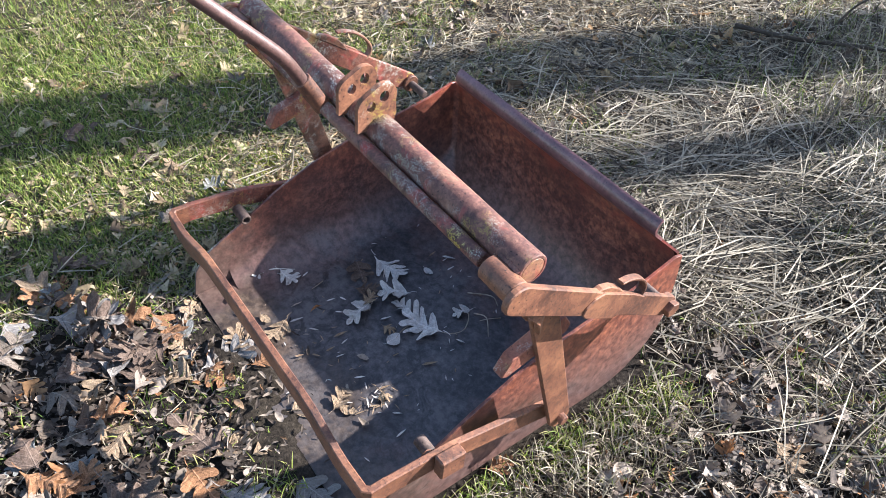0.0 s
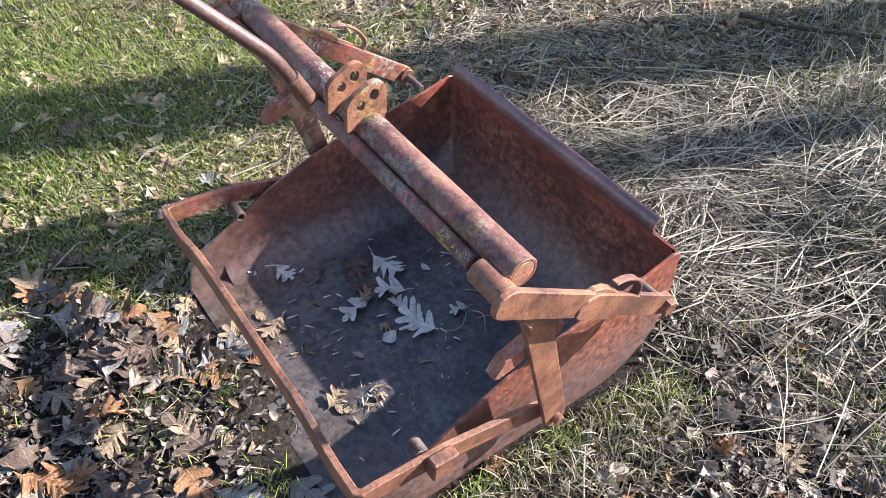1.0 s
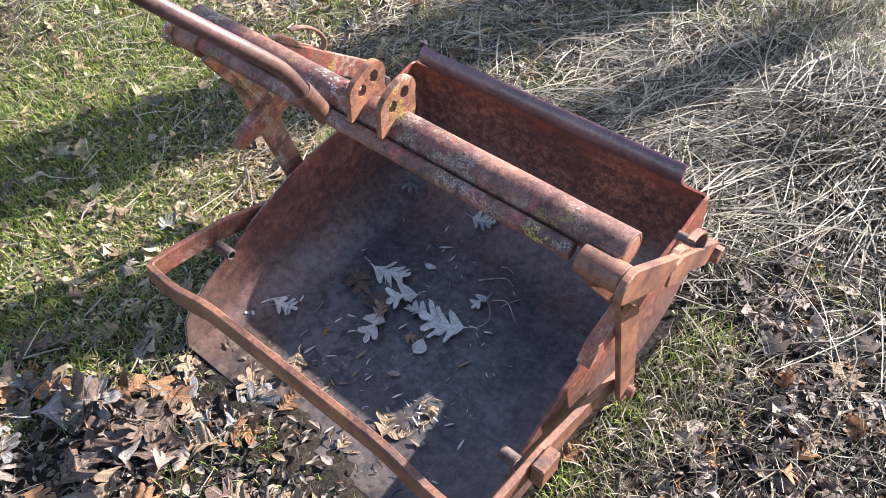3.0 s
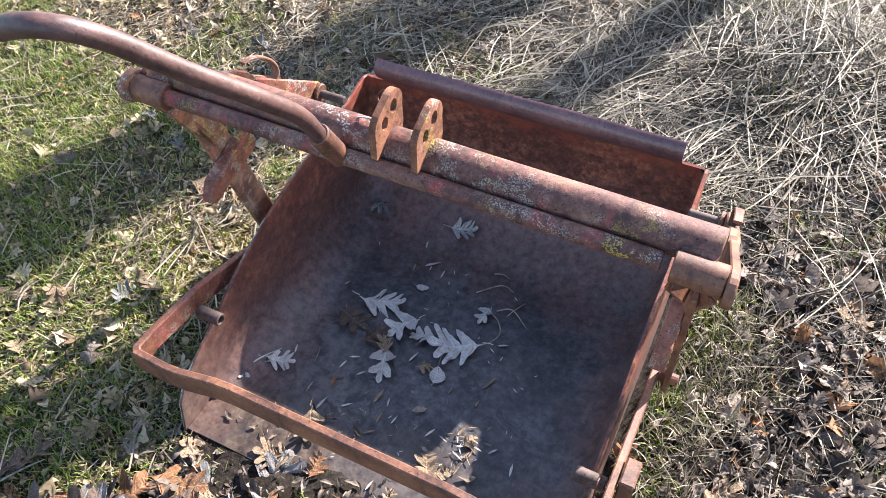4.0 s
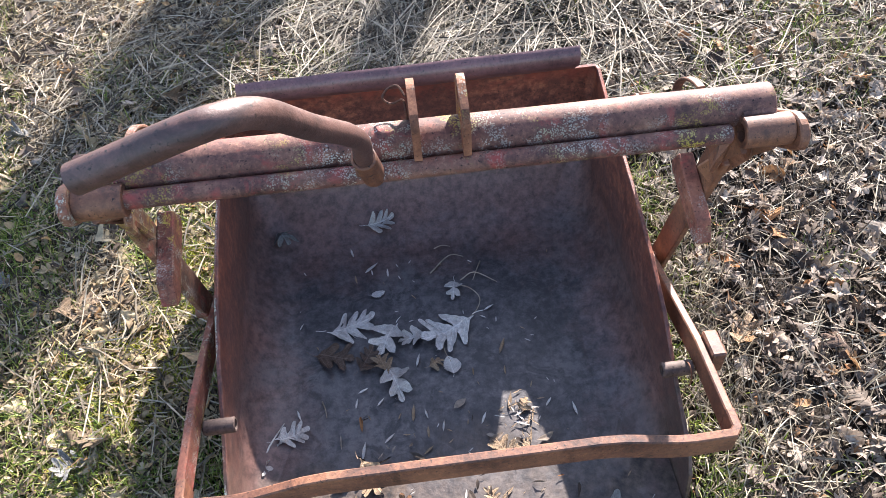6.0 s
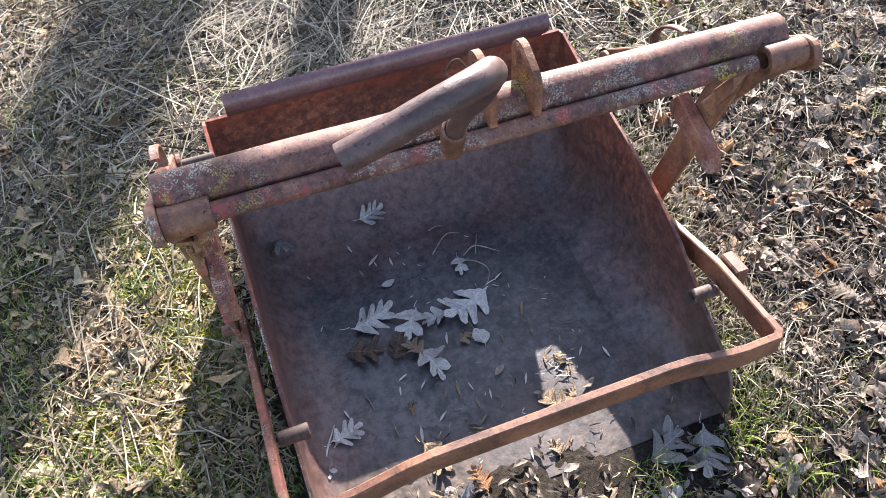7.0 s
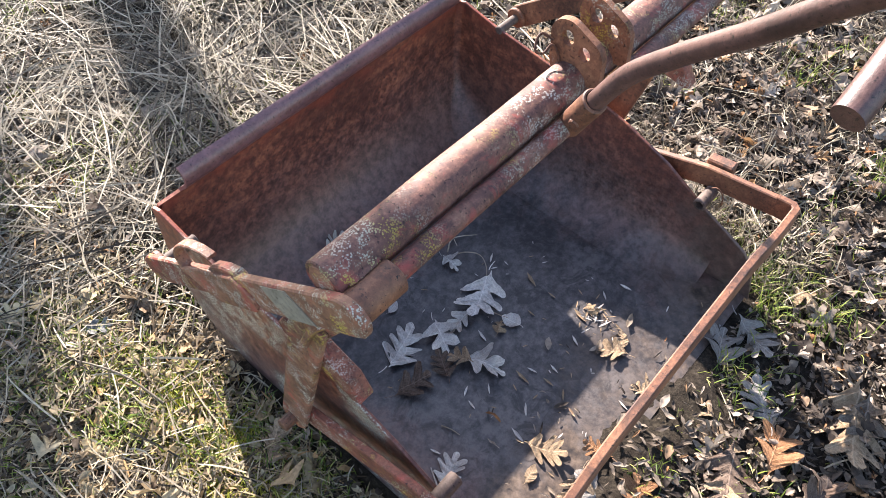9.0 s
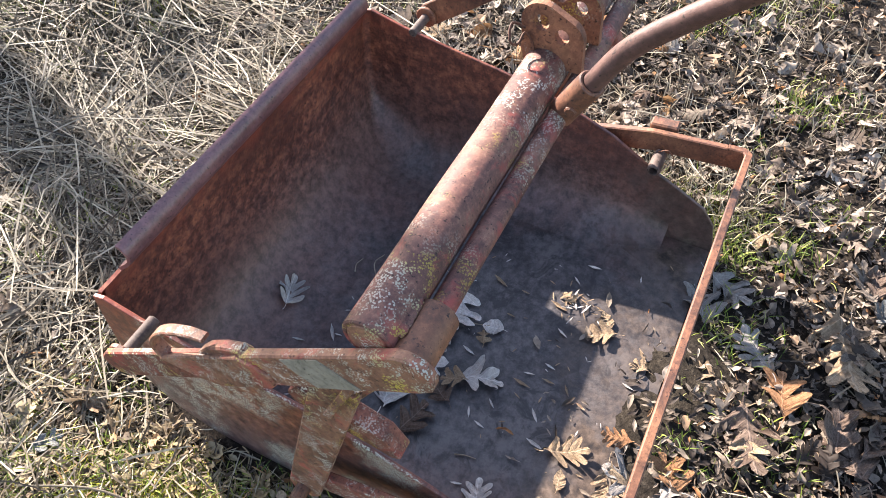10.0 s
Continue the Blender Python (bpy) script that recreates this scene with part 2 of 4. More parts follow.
def soil():
    k = Mat("dark_soil", 0.95)
    n, f = k.noise(3.0, 6, 0.65), k.noise(90.0, 6, 0.75)
    c = k.ramp(f, [(0.34, (0.006, 0.005, 0.004)), (0.5, (0.020, 0.015, 0.012)), (0.68, (0.060, 0.048, 0.038))])
    c = k.mix(k.mask(n, 0.4, 0.65), c, k.ramp(f, [(0.34, (0.010, 0.008, 0.006)), (0.55, (0.036, 0.028, 0.020)), (0.75, (0.090, 0.074, 0.052))]))
    sep = k.t.nodes.new("ShaderNodeSeparateXYZ")
    k.link(k.co, sep.inputs[0])
    thatch = k.ramp(k.noise(130.0, 5, 0.8), [(0.36, (0.014, 0.011, 0.008)), (0.52, (0.060, 0.047, 0.030)), (0.68, (0.17, 0.135, 0.088))])
    edge = k.math("MAXIMUM", k.math("SUBTRACT", k.math("MULTIPLY", sep.outputs["X"], -1.0), 0.40), k.math("SUBTRACT", sep.outputs["Y"], 0.75))
    c = k.mix(k.mask(k.math("ADD", edge, k.math("MULTIPLY", k.math("SUBTRACT", n, 0.5), 0.5)), -0.05, 0.12), c, thatch)
    k.colour(c)
    k.b.inputs["Specular IOR Level"].default_value = 0.15
    k.bump(f, 0.8, 0.008)
    return k.m


SOIL = soil()
BARK = rust("tree_bark", (0.05, 0.04, 0.032), (0.10, 0.08, 0.062), (0.17, 0.14, 0.11), rough=0.95)


# ---- building blocks ----
def part(name, bm, material, parent=None, label="", smooth=False):
    me = bpy.data.meshes.new(name)
    bmesh.ops.recalc_face_normals(bm, faces=bm.faces)
    bm.to_mesh(me)
    bm.free()
    me.materials.append(material)
    if smooth:
        me.polygons.foreach_set("use_smooth", [True] * len(me.polygons))
        me.set_sharp_from_angle(angle=radians(38))
    ob = new(name, me)
    if parent:
        ob.parent = parent
    if label:
        ob["label"] = label
    return ob


def soften(bm, width, segments=2):
    edges = [e for e in bm.edges if len(e.link_faces) == 2 and e.calc_face_angle(0) > 0.6]
    bmesh.ops.bevel(bm, geom=edges, offset=width, segments=segments, affect="EDGES", profile=0.6, clamp_overlap=True)


def slab(outline, x0, x1, bevel=0.0015):
    """A plate whose outline lies in the y-z plane, between two x."""
    bm = bmesh.new()
    a = [bm.verts.new((x0, y, z)) for y, z in outline]
    b = [bm.verts.new((x1, y, z)) for y, z in outline]
    n = len(outline)
    bm.faces.new(a)
    bm.faces.new(b[::-1])
    for i in range(n):
        bm.faces.new((a[i], b[i], b[(i + 1) % n], a[(i + 1) % n]))
    bmesh.ops.recalc_face_normals(bm, faces=bm.faces)
    if bevel:
        soften(bm, bevel, 1)
    return bm


def smooth_path(points, steps=6):
    """Catmull-Rom through the points."""
    p = [Vector(q) for q in points]
    p = [2 * p[0] - p[1]] + p + [2 * p[-1] - p[-2]]
    out = []
    for i in range(1, len(p) - 2):
        for k in range(steps):
            t = k / steps
            out.append(0.5 * (2 * p[i] + (p[i + 1] - p[i - 1]) * t + (2 * p[i - 1] - 5 * p[i] + 4 * p[i + 1] - p[i + 2]) * t * t
                              + (3 * p[i] - p[i - 1] - 3 * p[i + 1] + p[i + 2]) * t ** 3))
    return out + [p[-2]]


def sweep(path, section, up=(0, 0, 1), closed_ends=True, scale=None):
    """A bar: the section's (side, up) points carried along a path."""
    bm = bmesh.new()
    path = [Vector(q) for q in path]
    rings = []
    up = Vector(up)
    for i, q in enumerate(path):
        d0 = (path[i] - path[i - 1]).normalized() if i else (path[1] - path[0]).normalized()
        d1 = (path[i + 1] - path[i]).normalized() if i < len(path) - 1 else d0
        d = (d0 + d1).normalized()
        side = d.cross(up).normalized()
        u = side.cross(d).normalized()
        miter = 1 / max(0.4, d.dot(d1))
        k = scale(i / (len(path) - 1)) if scale else 1
        rings.append([bm.verts.new(q + side * a * miter * k + u * b * k) for a, b in section])
    n = len(section)
    for r0, r1 in zip(rings, rings[1:]):
        for j in range(n):
            bm.faces.new((r0[j], r0[(j + 1) % n], r1[(j + 1) % n], r1[j]))
    if closed_ends:
        bm.faces.new(rings[0][::-1])
        bm.faces.new(rings[-1])
    return bm


def ring(radius, n=20, wobble=0.0):
    return [(radius * (1 + wobble * math.sin(3 * a)) * math.cos(a), radius * math.sin(a)) for a in (2 * math.pi * i / n for i in range(n))]


def oblong(w, h, r=0.003):
    """A rectangle with cut corners."""
    w, h = w / 2, h / 2
    return [(w - r, -h), (w, -h + r), (w, h - r), (w - r, h), (-w + r, h), (-w, h - r), (-w, -h + r), (-w + r, -h)]


def pipe(p, q, r_out, r_in=0.0, n=28, stations=1, bore=0.02):
    """A straight pipe with open bored ends, or a plain round bar."""
    bm = bmesh.new()
    p, q = Vector(p), Vector(q)
    d = (q - p).normalized()
    a = d.orthogonal().normalized()
    b = d.cross(a)

    def loop(c, r):
        return [bm.verts.new(c + (a * math.cos(t) + b * math.sin(t)) * r) for t in (2 * math.pi * i / n for i in range(n))]

    e = min(0.0015, r_out * 0.2)
    loops = []
    if r_in:
        loops += [loop(p + d * bore, r_in), loop(p, r_in)]
    loops += [loop(p, r_out - e), loop(p + d * e, r_out)]
    for i in range(1, stations):
        loops.append(loop(p.lerp(q, i / stations), r_out))
    loops += [loop(q - d * e, r_out), loop(q, r_out - e)]
    if r_in:
        loops += [loop(q, r_in), loop(q - d * bore, r_in)]
    for l0, l1 in zip(loops, loops[1:]):
        for j in range(n):
            bm.faces.new((l0[j], l0[(j + 1) % n], l1[(j + 1) % n], l1[j]))
    bm.faces.new(loops[0][::-1])
    bm.faces.new(loops[-1])
    return bm


def dent(bm, amount, scale, seed=0.0):
    """Slight unevenness of old steel."""
    off = Vector((seed, seed * 1.7, seed * 0.3))
    for v in bm.verts:
        v.co += noise.noise_vector(v.co * scale + off) * amount
    return bm


def fast_mesh(name, verts, faces, material):
    me = bpy.data.meshes.new(name)
    me.from_pydata(verts, [], faces)
    me.materials.append(material)
    me.polygons.foreach_set("use_smooth", [True] * len(me.polygons))
    return new(name, me)


# ---- ground ----
def ground_height(x, y):
    h = 0.012 * noise.noise(Vector((x * 1.7, y * 1.7, 0.3))) + 0.006 * noise.noise(Vector((x * 7, y * 7, 2.3)))
    inside = max(0.0, 1 - max(abs(x) / 0.52, abs(y - 0.22) / 0.55) ** 6) if abs(x) < 0.52 and abs(y - 0.22) < 0.55 else 0.0
    return (h + 0.004) * (1 - inside) - 0.018 * inside


def build_ground():
    n = 170
    axis = [math.sinh(k) * 0.9 for k in np.linspace(-6.1, 6.1, n)]
    fine = [v for v in axis if abs(v) > 2.6] + list(np.linspace(-2.55, 2.55, 150))
    axis = sorted(fine)
    n = len(axis)
    verts = [(x, y + 0.6, ground_height(x, y + 0.6)) for y in axis for x in axis]
    faces = [(j * n + i, j * n + i + 1, (j + 1) * n + i + 1, (j + 1) * n + i) for j in range(n - 1) for i in range(n - 1)]
    return tagged(fast_mesh("ground", verts, faces, SOIL), "dark bare soil under grass, straw and leaf litter", "ground", kind="structure")


build_ground()

# ---- the scoop ----
scoop = tagged(new("tractor_scoop"), "rusted steel tractor scoop bucket with hitch frame, resting on grassy ground", "scoop")
IN = 0.372  # inner half width of the bucket
SHEET = 0.006


def arc(cy, cz, r, a0, a1, n):
    return [(cy + r * math.cos(radians(a0 + (a1 - a0) * i / n)), cz + r * math.sin(radians(a0 + (a1 - a0) * i / n))) for i in range(n + 1)]


FLOOR_LINE = [(-0.14, 0.002), (-0.05, 0.001), (0.1, 0.0), (0.25, 0.0), (0.40, 0.0)] + arc(0.455, 0.175, 0.175, -90, -2, 14) + [(0.629, 0.240), (0.627, 0.300), (0.621, 0.328)]
LIP_LINE = [(0.621, 0.328), (0.612, 0.338), (0.603, 0.346), (0.593, 0.358), (0.589, 0.372), (0.5925, 0.383), (0.598, 0.391), (0.606, 0.394)]


def sheet(line, half, thick, name, material, parent, cols=24, wob=0.0012):
    """A bent steel sheet; thickness below and behind its line."""
    bm = bmesh.new()
    line = [Vector((0, y, z)) for y, z in line]
    tops, lows = [], []
    for i, q in enumerate(line):
        d = (line[min(i + 1, len(line) - 1)] - line[max(i - 1, 0)]).normalized()
        nrm = Vector((0, d.z, -d.y))
        tops.append([bm.verts.new((half * (2 * c / cols - 1), q.y, q.z)) for c in range(cols + 1)])
        lows.append([bm.verts.new((half * (2 * c / cols - 1), q.y + nrm.y * thick, q.z + nrm.z * thick)) for c in range(cols + 1)])
    for side, flip in ((tops, False), (lows, True)):
        for a, b in zip(side, side[1:]):
            for c in range(cols):
                bm.faces.new((a[c], a[c + 1], b[c + 1], b[c]))
    for a, b in ((tops[0], lows[0]), (tops[-1], lows[-1])):
        for c in range(cols):
            bm.faces.new((a[c], a[c + 1], b[c + 1], b[c]))
    for i in range(len(line) - 1):
        for c in (0, cols):
            bm.faces.new((tops[i][c], tops[i + 1][c], lows[i + 1][c], lows[i][c]))
    bmesh.ops.recalc_face_normals(bm, faces=bm.faces)
    dent(bm, wob, 6.0)
    return part(name, bm, material, parent, smooth=True)


bucket = new("bucket")
bucket.parent = scoop
SPLIT = next(i for i, (y, z) in enumerate(FLOOR_LINE) if z > 0.075)
floor_part = sheet(FLOOR_LINE[:SPLIT + 1], IN, SHEET, "bucket_floor", FLOOR, bucket)
floor_part["label"] = "dark scoured steel floor with a worn front edge"
sheet(FLOOR_LINE[SPLIT:], IN, SHEET, "back_wall", FLOOR, bucket)["label"] = "red-brown rusted back wall"
lip = sheet(LIP_LINE, 0.330, SHEET, "rolled_lip", RUST_LIP, bucket)
lip["label"] = "smooth purple-brown rolled top lip"

TOP_LINE = [(-0.138, 0.030), (-0.128, 0.070), (-0.100, 0.106), (-0.05, 0.132), (0.0, 0.156), (0.1, 0.212), (0.2, 0.250), (0.3, 0.275), (0.42, 0.292), (0.54, 0.310), (0.612, 0.328)]
SIDE = [(-0.146, -0.004)] + TOP_LINE + [(0.632, 0.322), (0.638, 0.25)] + [(y + 0.004, z - 0.004) for y, z in arc(0.455, 0.175, 0.181, -4, -90, 14)] + [(0.2, -0.008), (0.0, -0.008)]
for s in (-1, 1):
    bm = slab(SIDE, s * (IN + 0.001), s * (IN + 0.008), 0.0012)
    dent(bm, 0.0012, 5.0, 3.0 + s)
    part("side_wall", bm, FLOOR, bucket, "rusted side plate with a sloping top edge")
    # rolled corner between the floor and the wall
    bm = bmesh.new()
    rows = []
    inner = [q for q in FLOOR_LINE if q[0] > -0.13]
    for i, (y, z) in enumerate(inner):
        d = Vector((0, inner[min(i + 1, len(inner) - 1)][0] - inner[max(i - 1, 0)][0], inner[min(i + 1, len(inner) - 1)][1] - inner[max(i - 1, 0)][1])).normalized()
        u = Vector((0, -d.z, d.y))
        r = 0.012 + 0.083 * min(1.0, max(0.0, (y + 0.13) / 0.22)) * min(1.0, max(0.04, (0.13 - z) / 0.12))
        rows.append([bm.verts.new(Vector((s * (IN + 0.0015 - r + r * math.sin(a)), y, z)) + u * (r - r * math.cos(a) + 0.0005)) for a in (k * math.pi / 12 for k in range(7))])
    for a, b in zip(rows, rows[1:]):
        for k in range(6):
            bm.faces.new((a[k], a[k + 1], b[k + 1], b[k]))
    part("corner_fillet", bm, FLOOR, bucket, smooth=True)

# tube and rod
TY, TZ, TR = 0.099, 0.640, 0.026
RY, RZ, RR = 0.060, 0.630, 0.0120
bm = pipe((-0.431, TY, TZ), (0.446, TY, TZ), TR, TR - 0.005, 36, 40)
part("cross_tube", dent(bm, 0.0008, 9), RUST_TUBE, scoop, "thick rusted tube with lichen and paint remains", True)
for s in (-1, 1):
    end = 0.4465 if s > 0 else 0.4315
    part("tube_cap", pipe((s * (end - 0.015), TY, TZ), (s * end, TY, TZ), TR - 0.005, 0, 28), RUST_MOSSY, scoop)
bm = pipe((-0.385, RY, RZ), (0.385, RY, RZ), RR, 0, 20, 30)
part("pivot_rod", dent(bm, 0.0010, 7, 4), RUST_TUBE, scoop, "thin rusted rod beside the tube", True)


def turned(outline, cy, cz, deg):
    c, s_ = math.cos(radians(deg)), math.sin(radians(deg))
    return [(cy + y * c - z * s_, cz + y * s_ + z * c) for y, z in outline]


SLOPE = math.degrees(math.atan2(-0.40, 0.58))
# side: outer face at the nose, its change along the bar, slope, rise of the nose
LINKS = {-1: (0.4440, 0.022, SLOPE, 0.005), 1: (0.4740, -0.052, SLOPE - 1.0, -0.002)}
for s in (-1, 1):
    RUST_PLATE = RUST_MOSSY if s < 0 else RUST_BAR
    face, splay, slope, rise = LINKS[s]
    LY, LZ = RY - 0.004, RZ + rise

    def link(outline, depth, thick, bevel=0.002):
        """A plate in the plane of the link bar, its outer face that much inside the bar's."""
        bm = slab(turned(outline, LY, LZ, slope), s * (face - depth - thick), s * (face - depth), bevel)
        for v in bm.verts:
            v.co.x += s * splay * (v.co.y - LY)
        return bm

    part("rod_sleeve", pipe((0.398 if s > 0 else -0.371, RY, RZ), (s * (face - 0.0125), RY, RZ), 0.0205, 0.012, 28), RUST_BAR, scoop, smooth=True)
    # weld bead between sleeve and tube
    bead = [(s * ((0.402 if s > 0 else 0.376) + 0.0045 * k), (TY + RY) / 2 - 0.004 + 0.001 * (k % 2), (TZ + RZ) / 2 + 0.010 + 0.001 * (k % 3)) for k in range(10)]
    part("weld_bead", dent(sweep(bead, ring(0.0065, 8), up=(0, 0.5, 1)), 0.002, 60), RUST_TUBE, scoop)
    # front link bar: round upper nose, sharp lower corner
    nose = [(0.004 + 0.030 * math.cos(radians(a)), -0.002 + 0.026 * math.sin(radians(a))) for a in range(90, 236, 16)]
    bar = nose + [(0.000, -0.0250), (0.215, -0.0235), (0.240, 0.0), (0.252, 0.0235)]
    front_bar = part("front_link_bar", link(bar, 0.0, 0.0125), RUST_PLATE, scoop)
    if s < 0:
        patch = [(0.076, -0.0225), (0.140, -0.0215), (0.152, 0.000), (0.158, 0.0205), (0.100, 0.0205)]
        part("bare_patch", link(patch, -0.0011, 0.0010, 0), GREY_PAINT, front_bar, "bare grey weathered patch")
    # rear link bar, down to the rear pin
    rear = [(0.225, 0.020), (0.262, 0.0225), (0.550, 0.0225), (0.568, 0.016), (0.574, 0.0), (0.566, -0.018), (0.545, -0.0235), (0.225, -0.0225)]
    part("rear_link_bar", link(rear, 0.004, 0.010), RUST_PAINTED if s < 0 else RUST_BAR, scoop)
    # strap over the joint that ends in a curled hook
    strap = [(0.232, 0.024), (0.212, 0.012), (0.202, -0.006), (0.206, -0.020), (0.220, -0.0255), (0.315, -0.0245), (0.345, -0.012), (0.392, 0.0235), (0.340, 0.0265)]
    part("hook_strap", link(strap, -0.0035, 0.0070, 0.0015), RUST_PLATE, scoop)
    curl = 0.78 if s > 0 else 0.9
    hp = turned([(0.386 - 0.05 * (1 - curl) + (a - 0.386) * curl, 0.014 + (b - 0.014) * curl) for a, b in ((0.386, 0.014), (0.392, 0.030), (0.384, 0.048), (0.358, 0.061), (0.322, 0.065), (0.288, 0.060), (0.262, 0.049))], LY, LZ, slope)
    hook_path = smooth_path([(s * (face - 0.0065) + s * splay * (y - LY), y, z) for y, z in hp], 5)
    part("hook", dent(sweep(hook_path, oblong(0.0065, 0.0175, 0.0018), up=(1, 0, 0), scale=lambda t: 1 - 0.22 * t), 0.0008, 30), RUST_PLATE, scoop, "curled flat hook")
    part("weld_lump", dent(link([(0.215, 0.018), (0.225, 0.028), (0.250, 0.034), (0.280, 0.033), (0.305, 0.027), (0.320, 0.018)], 0.002, 0.014, 0.002), 0.001, 45), RUST_PLATE, scoop)
    # rear pin with its nut
    py, pz = turned([(0.552, 0.0)], LY, LZ, slope)[0]
    px = face + splay * (py - LY)
    part("rear_pin", pipe((s * 0.372, py, pz), (s * (px + 0.004 * (s > 0) - 0.006), py, pz), 0.009, 0, 18), RUST_STUB, scoop, smooth=True)
    part("pin_washer", pipe((s * (px - 0.0235), py, pz), (s * (px - 0.0150), py, pz), 0.021, 0, 18), RUST_BAR, scoop)
    if s > 0:
        part("pin_nut", pipe((s * (px - 0.005), py, pz), (s * (px + 0.010), py, pz), 0.017, 0, 6), RUST_BAR, scoop)
    # strut from the tube down to the arm's pivot
    a, b = Vector((0, 0.156, 0.512)), Vector((0, 0.277, 0.120))
    d = (b - a).normalized()
    w = Vector((0, d.z, -d.y)) * 0.028
    outline = [a + w, b + w * 0.9, b + w * 0.55 + d * 0.018, b - w * 0.55 + d * 0.018, b - w * 0.9, a - w]
    part("strut", slab([(q.y, q.z) for q in outline], s * 0.4180 + 0.010 * (s > 0), s * 0.4290 + 0.010 * (s > 0), 0.002), RUST_PLATE, scoop)
    part("strut_bolt", pipe((s * 0.408, 0.275, 0.128), (s * 0.452, 0.275, 0.128), 0.011, 0, 14), RUST_BAR, scoop)
    # two gusset legs under the sleeve
    part("gusset", sweep([(s * (face - 0.024), 0.082, 0.588), (s * (face - 0.022), 0.130, 0.530), (s * 0.424, 0.170, 0.450)], oblong(0.030, 0.010, 0.002), up=(0, 0.6, -0.8)), RUST_PLATE, scoop)
    part("gusset", sweep([(0.408 if s > 0 else -0.380, 0.068, 0.604), (s * 0.402, 0.100, 0.560), (s * 0.420, 0.150, 0.490)], oblong(0.028, 0.008, 0.002), up=(0, 0.6, -0.8)), RUST_PLATE, scoop)
    # latch finger
    fin = [(0.245, 0.412), (0.228, 0.440), (0.118, 0.404), (0.099, 0.371), (0.112, 0.364), (0.238, 0.396)]
    part("latch_finger", slab(fin, s * 0.3920 + 0.011 * (s > 0), s * 0.4175 + 0.010 * (s > 0), 0.002), RUST_PAINTED, scoop, "red painted finger bar")

# U-shaped front frame of flat bar
ARM_X = 0.410
front = [(-ARM_X, -0.112, 0.219), (-ARM_X, -0.141, 0.220), (-ARM_X + 0.007, -0.149, 0.220), (-0.335, -0.149, 0.217), (-0.305, -0.149, 0.221), (-0.225, -0.149, 0.244), (-0.19, -0.149, 0.248), (0.20, -0.149, 0.249), (0.235, -0.149, 0.246), (0.315, -0.149, 0.223), (0.345, -0.149, 0.219), (ARM_X - 0.007, -0.149, 0.222), (ARM_X, -0.141, 0.222), (ARM_X, -0.112, 0.221)]
frame_part = tagged(new("front_frame"), "")
frame_part.parent = scoop
bm = sweep(front, oblong(0.014, 0.046, 0.002))
dent(bm, 0.0015, 9, 5)
part("front_bar", bm, RUST_BAR, frame_part, "orange-rusted bent flat bar")
for s in (-1, 1):
    arm = sweep([(s * ARM_X, -0.113, 0.220), (s * ARM_X, 0.02, 0.205), (s * ARM_X, 0.16, 0.166), (s * ARM_X, 0.292, 0.126)], oblong(0.0132, 0.0452, 0.002))
    part("side_arm", dent(arm, 0.0012, 9, 7 + s), RUST_PAINTED if s < 0 else RUST_BAR, frame_part)
    part("stop_pin", pipe((s * 0.400, 0.0, 0.184), (s * 0.349, 0.0, 0.184), 0.0125, 0.0085, 18, bore=0.033), RUST_STUB, frame_part, "grey pipe stub", True)
bm = slab([(-0.018, 0.190), (-0.018, 0.240), (0.034, 0.234), (0.034, 0.184)], ARM_X + 0.0075, ARM_X + 0.032, 0.003)
part("stop_block", bm, RUST_BAR, frame_part)
wire = smooth_path([(0.390, 0.004, 0.196), (0.388, -0.012, 0.208), (0.389, -0.026, 0.194), (0.388, -0.028, 0.173)], 5)
part("pin_wire", sweep(wire, ring(0.0012, 6), up=(1, 0, 0)), WIRE, frame_part)


# clevis ears with two holes
def ear(x0, x1):
    """A rounded plate with two round holes."""
    r = 0.0255
    a, b = (0.082, 0.685), (0.106, 0.697)
    out = [(0.056, 0.645), (0.0565, 0.668)]
    out += [(a[0] + r * math.cos(radians(v)), a[1] + r * math.sin(radians(v))) for v in range(175, 109, -13)]
    out += [(b[0] + r * math.cos(radians(v)), b[1] + r * math.sin(radians(v))) for v in range(110, -21, -13)]
    out += [(0.131, 0.660), (0.126, 0.645)]
    holes = [((0.107, 0.699), 0.0090), ((0.082, 0.687), 0.0085)]
    bm = bmesh.new()
    n = 16
    loops = []
    for x in (x0, x1):
        lo = [bm.verts.new((x, y, z)) for y, z in out]
        edges = [bm.edges.new((lo[i], lo[(i + 1) % len(lo)])) for i in range(len(lo))]
        hl = []
        for (hy, hz), hr in holes:
            h = [bm.verts.new((x, hy + hr * math.cos(2 * math.pi * i / n), hz + hr * 1.15 * math.sin(2 * math.pi * i / n))) for i in range(n)]
            edges += [bm.edges.new((h[i], h[(i + 1) % n])) for i in range(n)]
            hl.append(h)
        bmesh.ops.triangle_fill(bm, edges=edges, use_beauty=True)
        loops.append([lo] + hl)
    for la, lb in zip(*loops):
        m = len(la)
        for i in range(m):
            bm.faces.new((la[i], la[(i + 1) % m], lb[(i + 1) % m], lb[i]))
    return bm


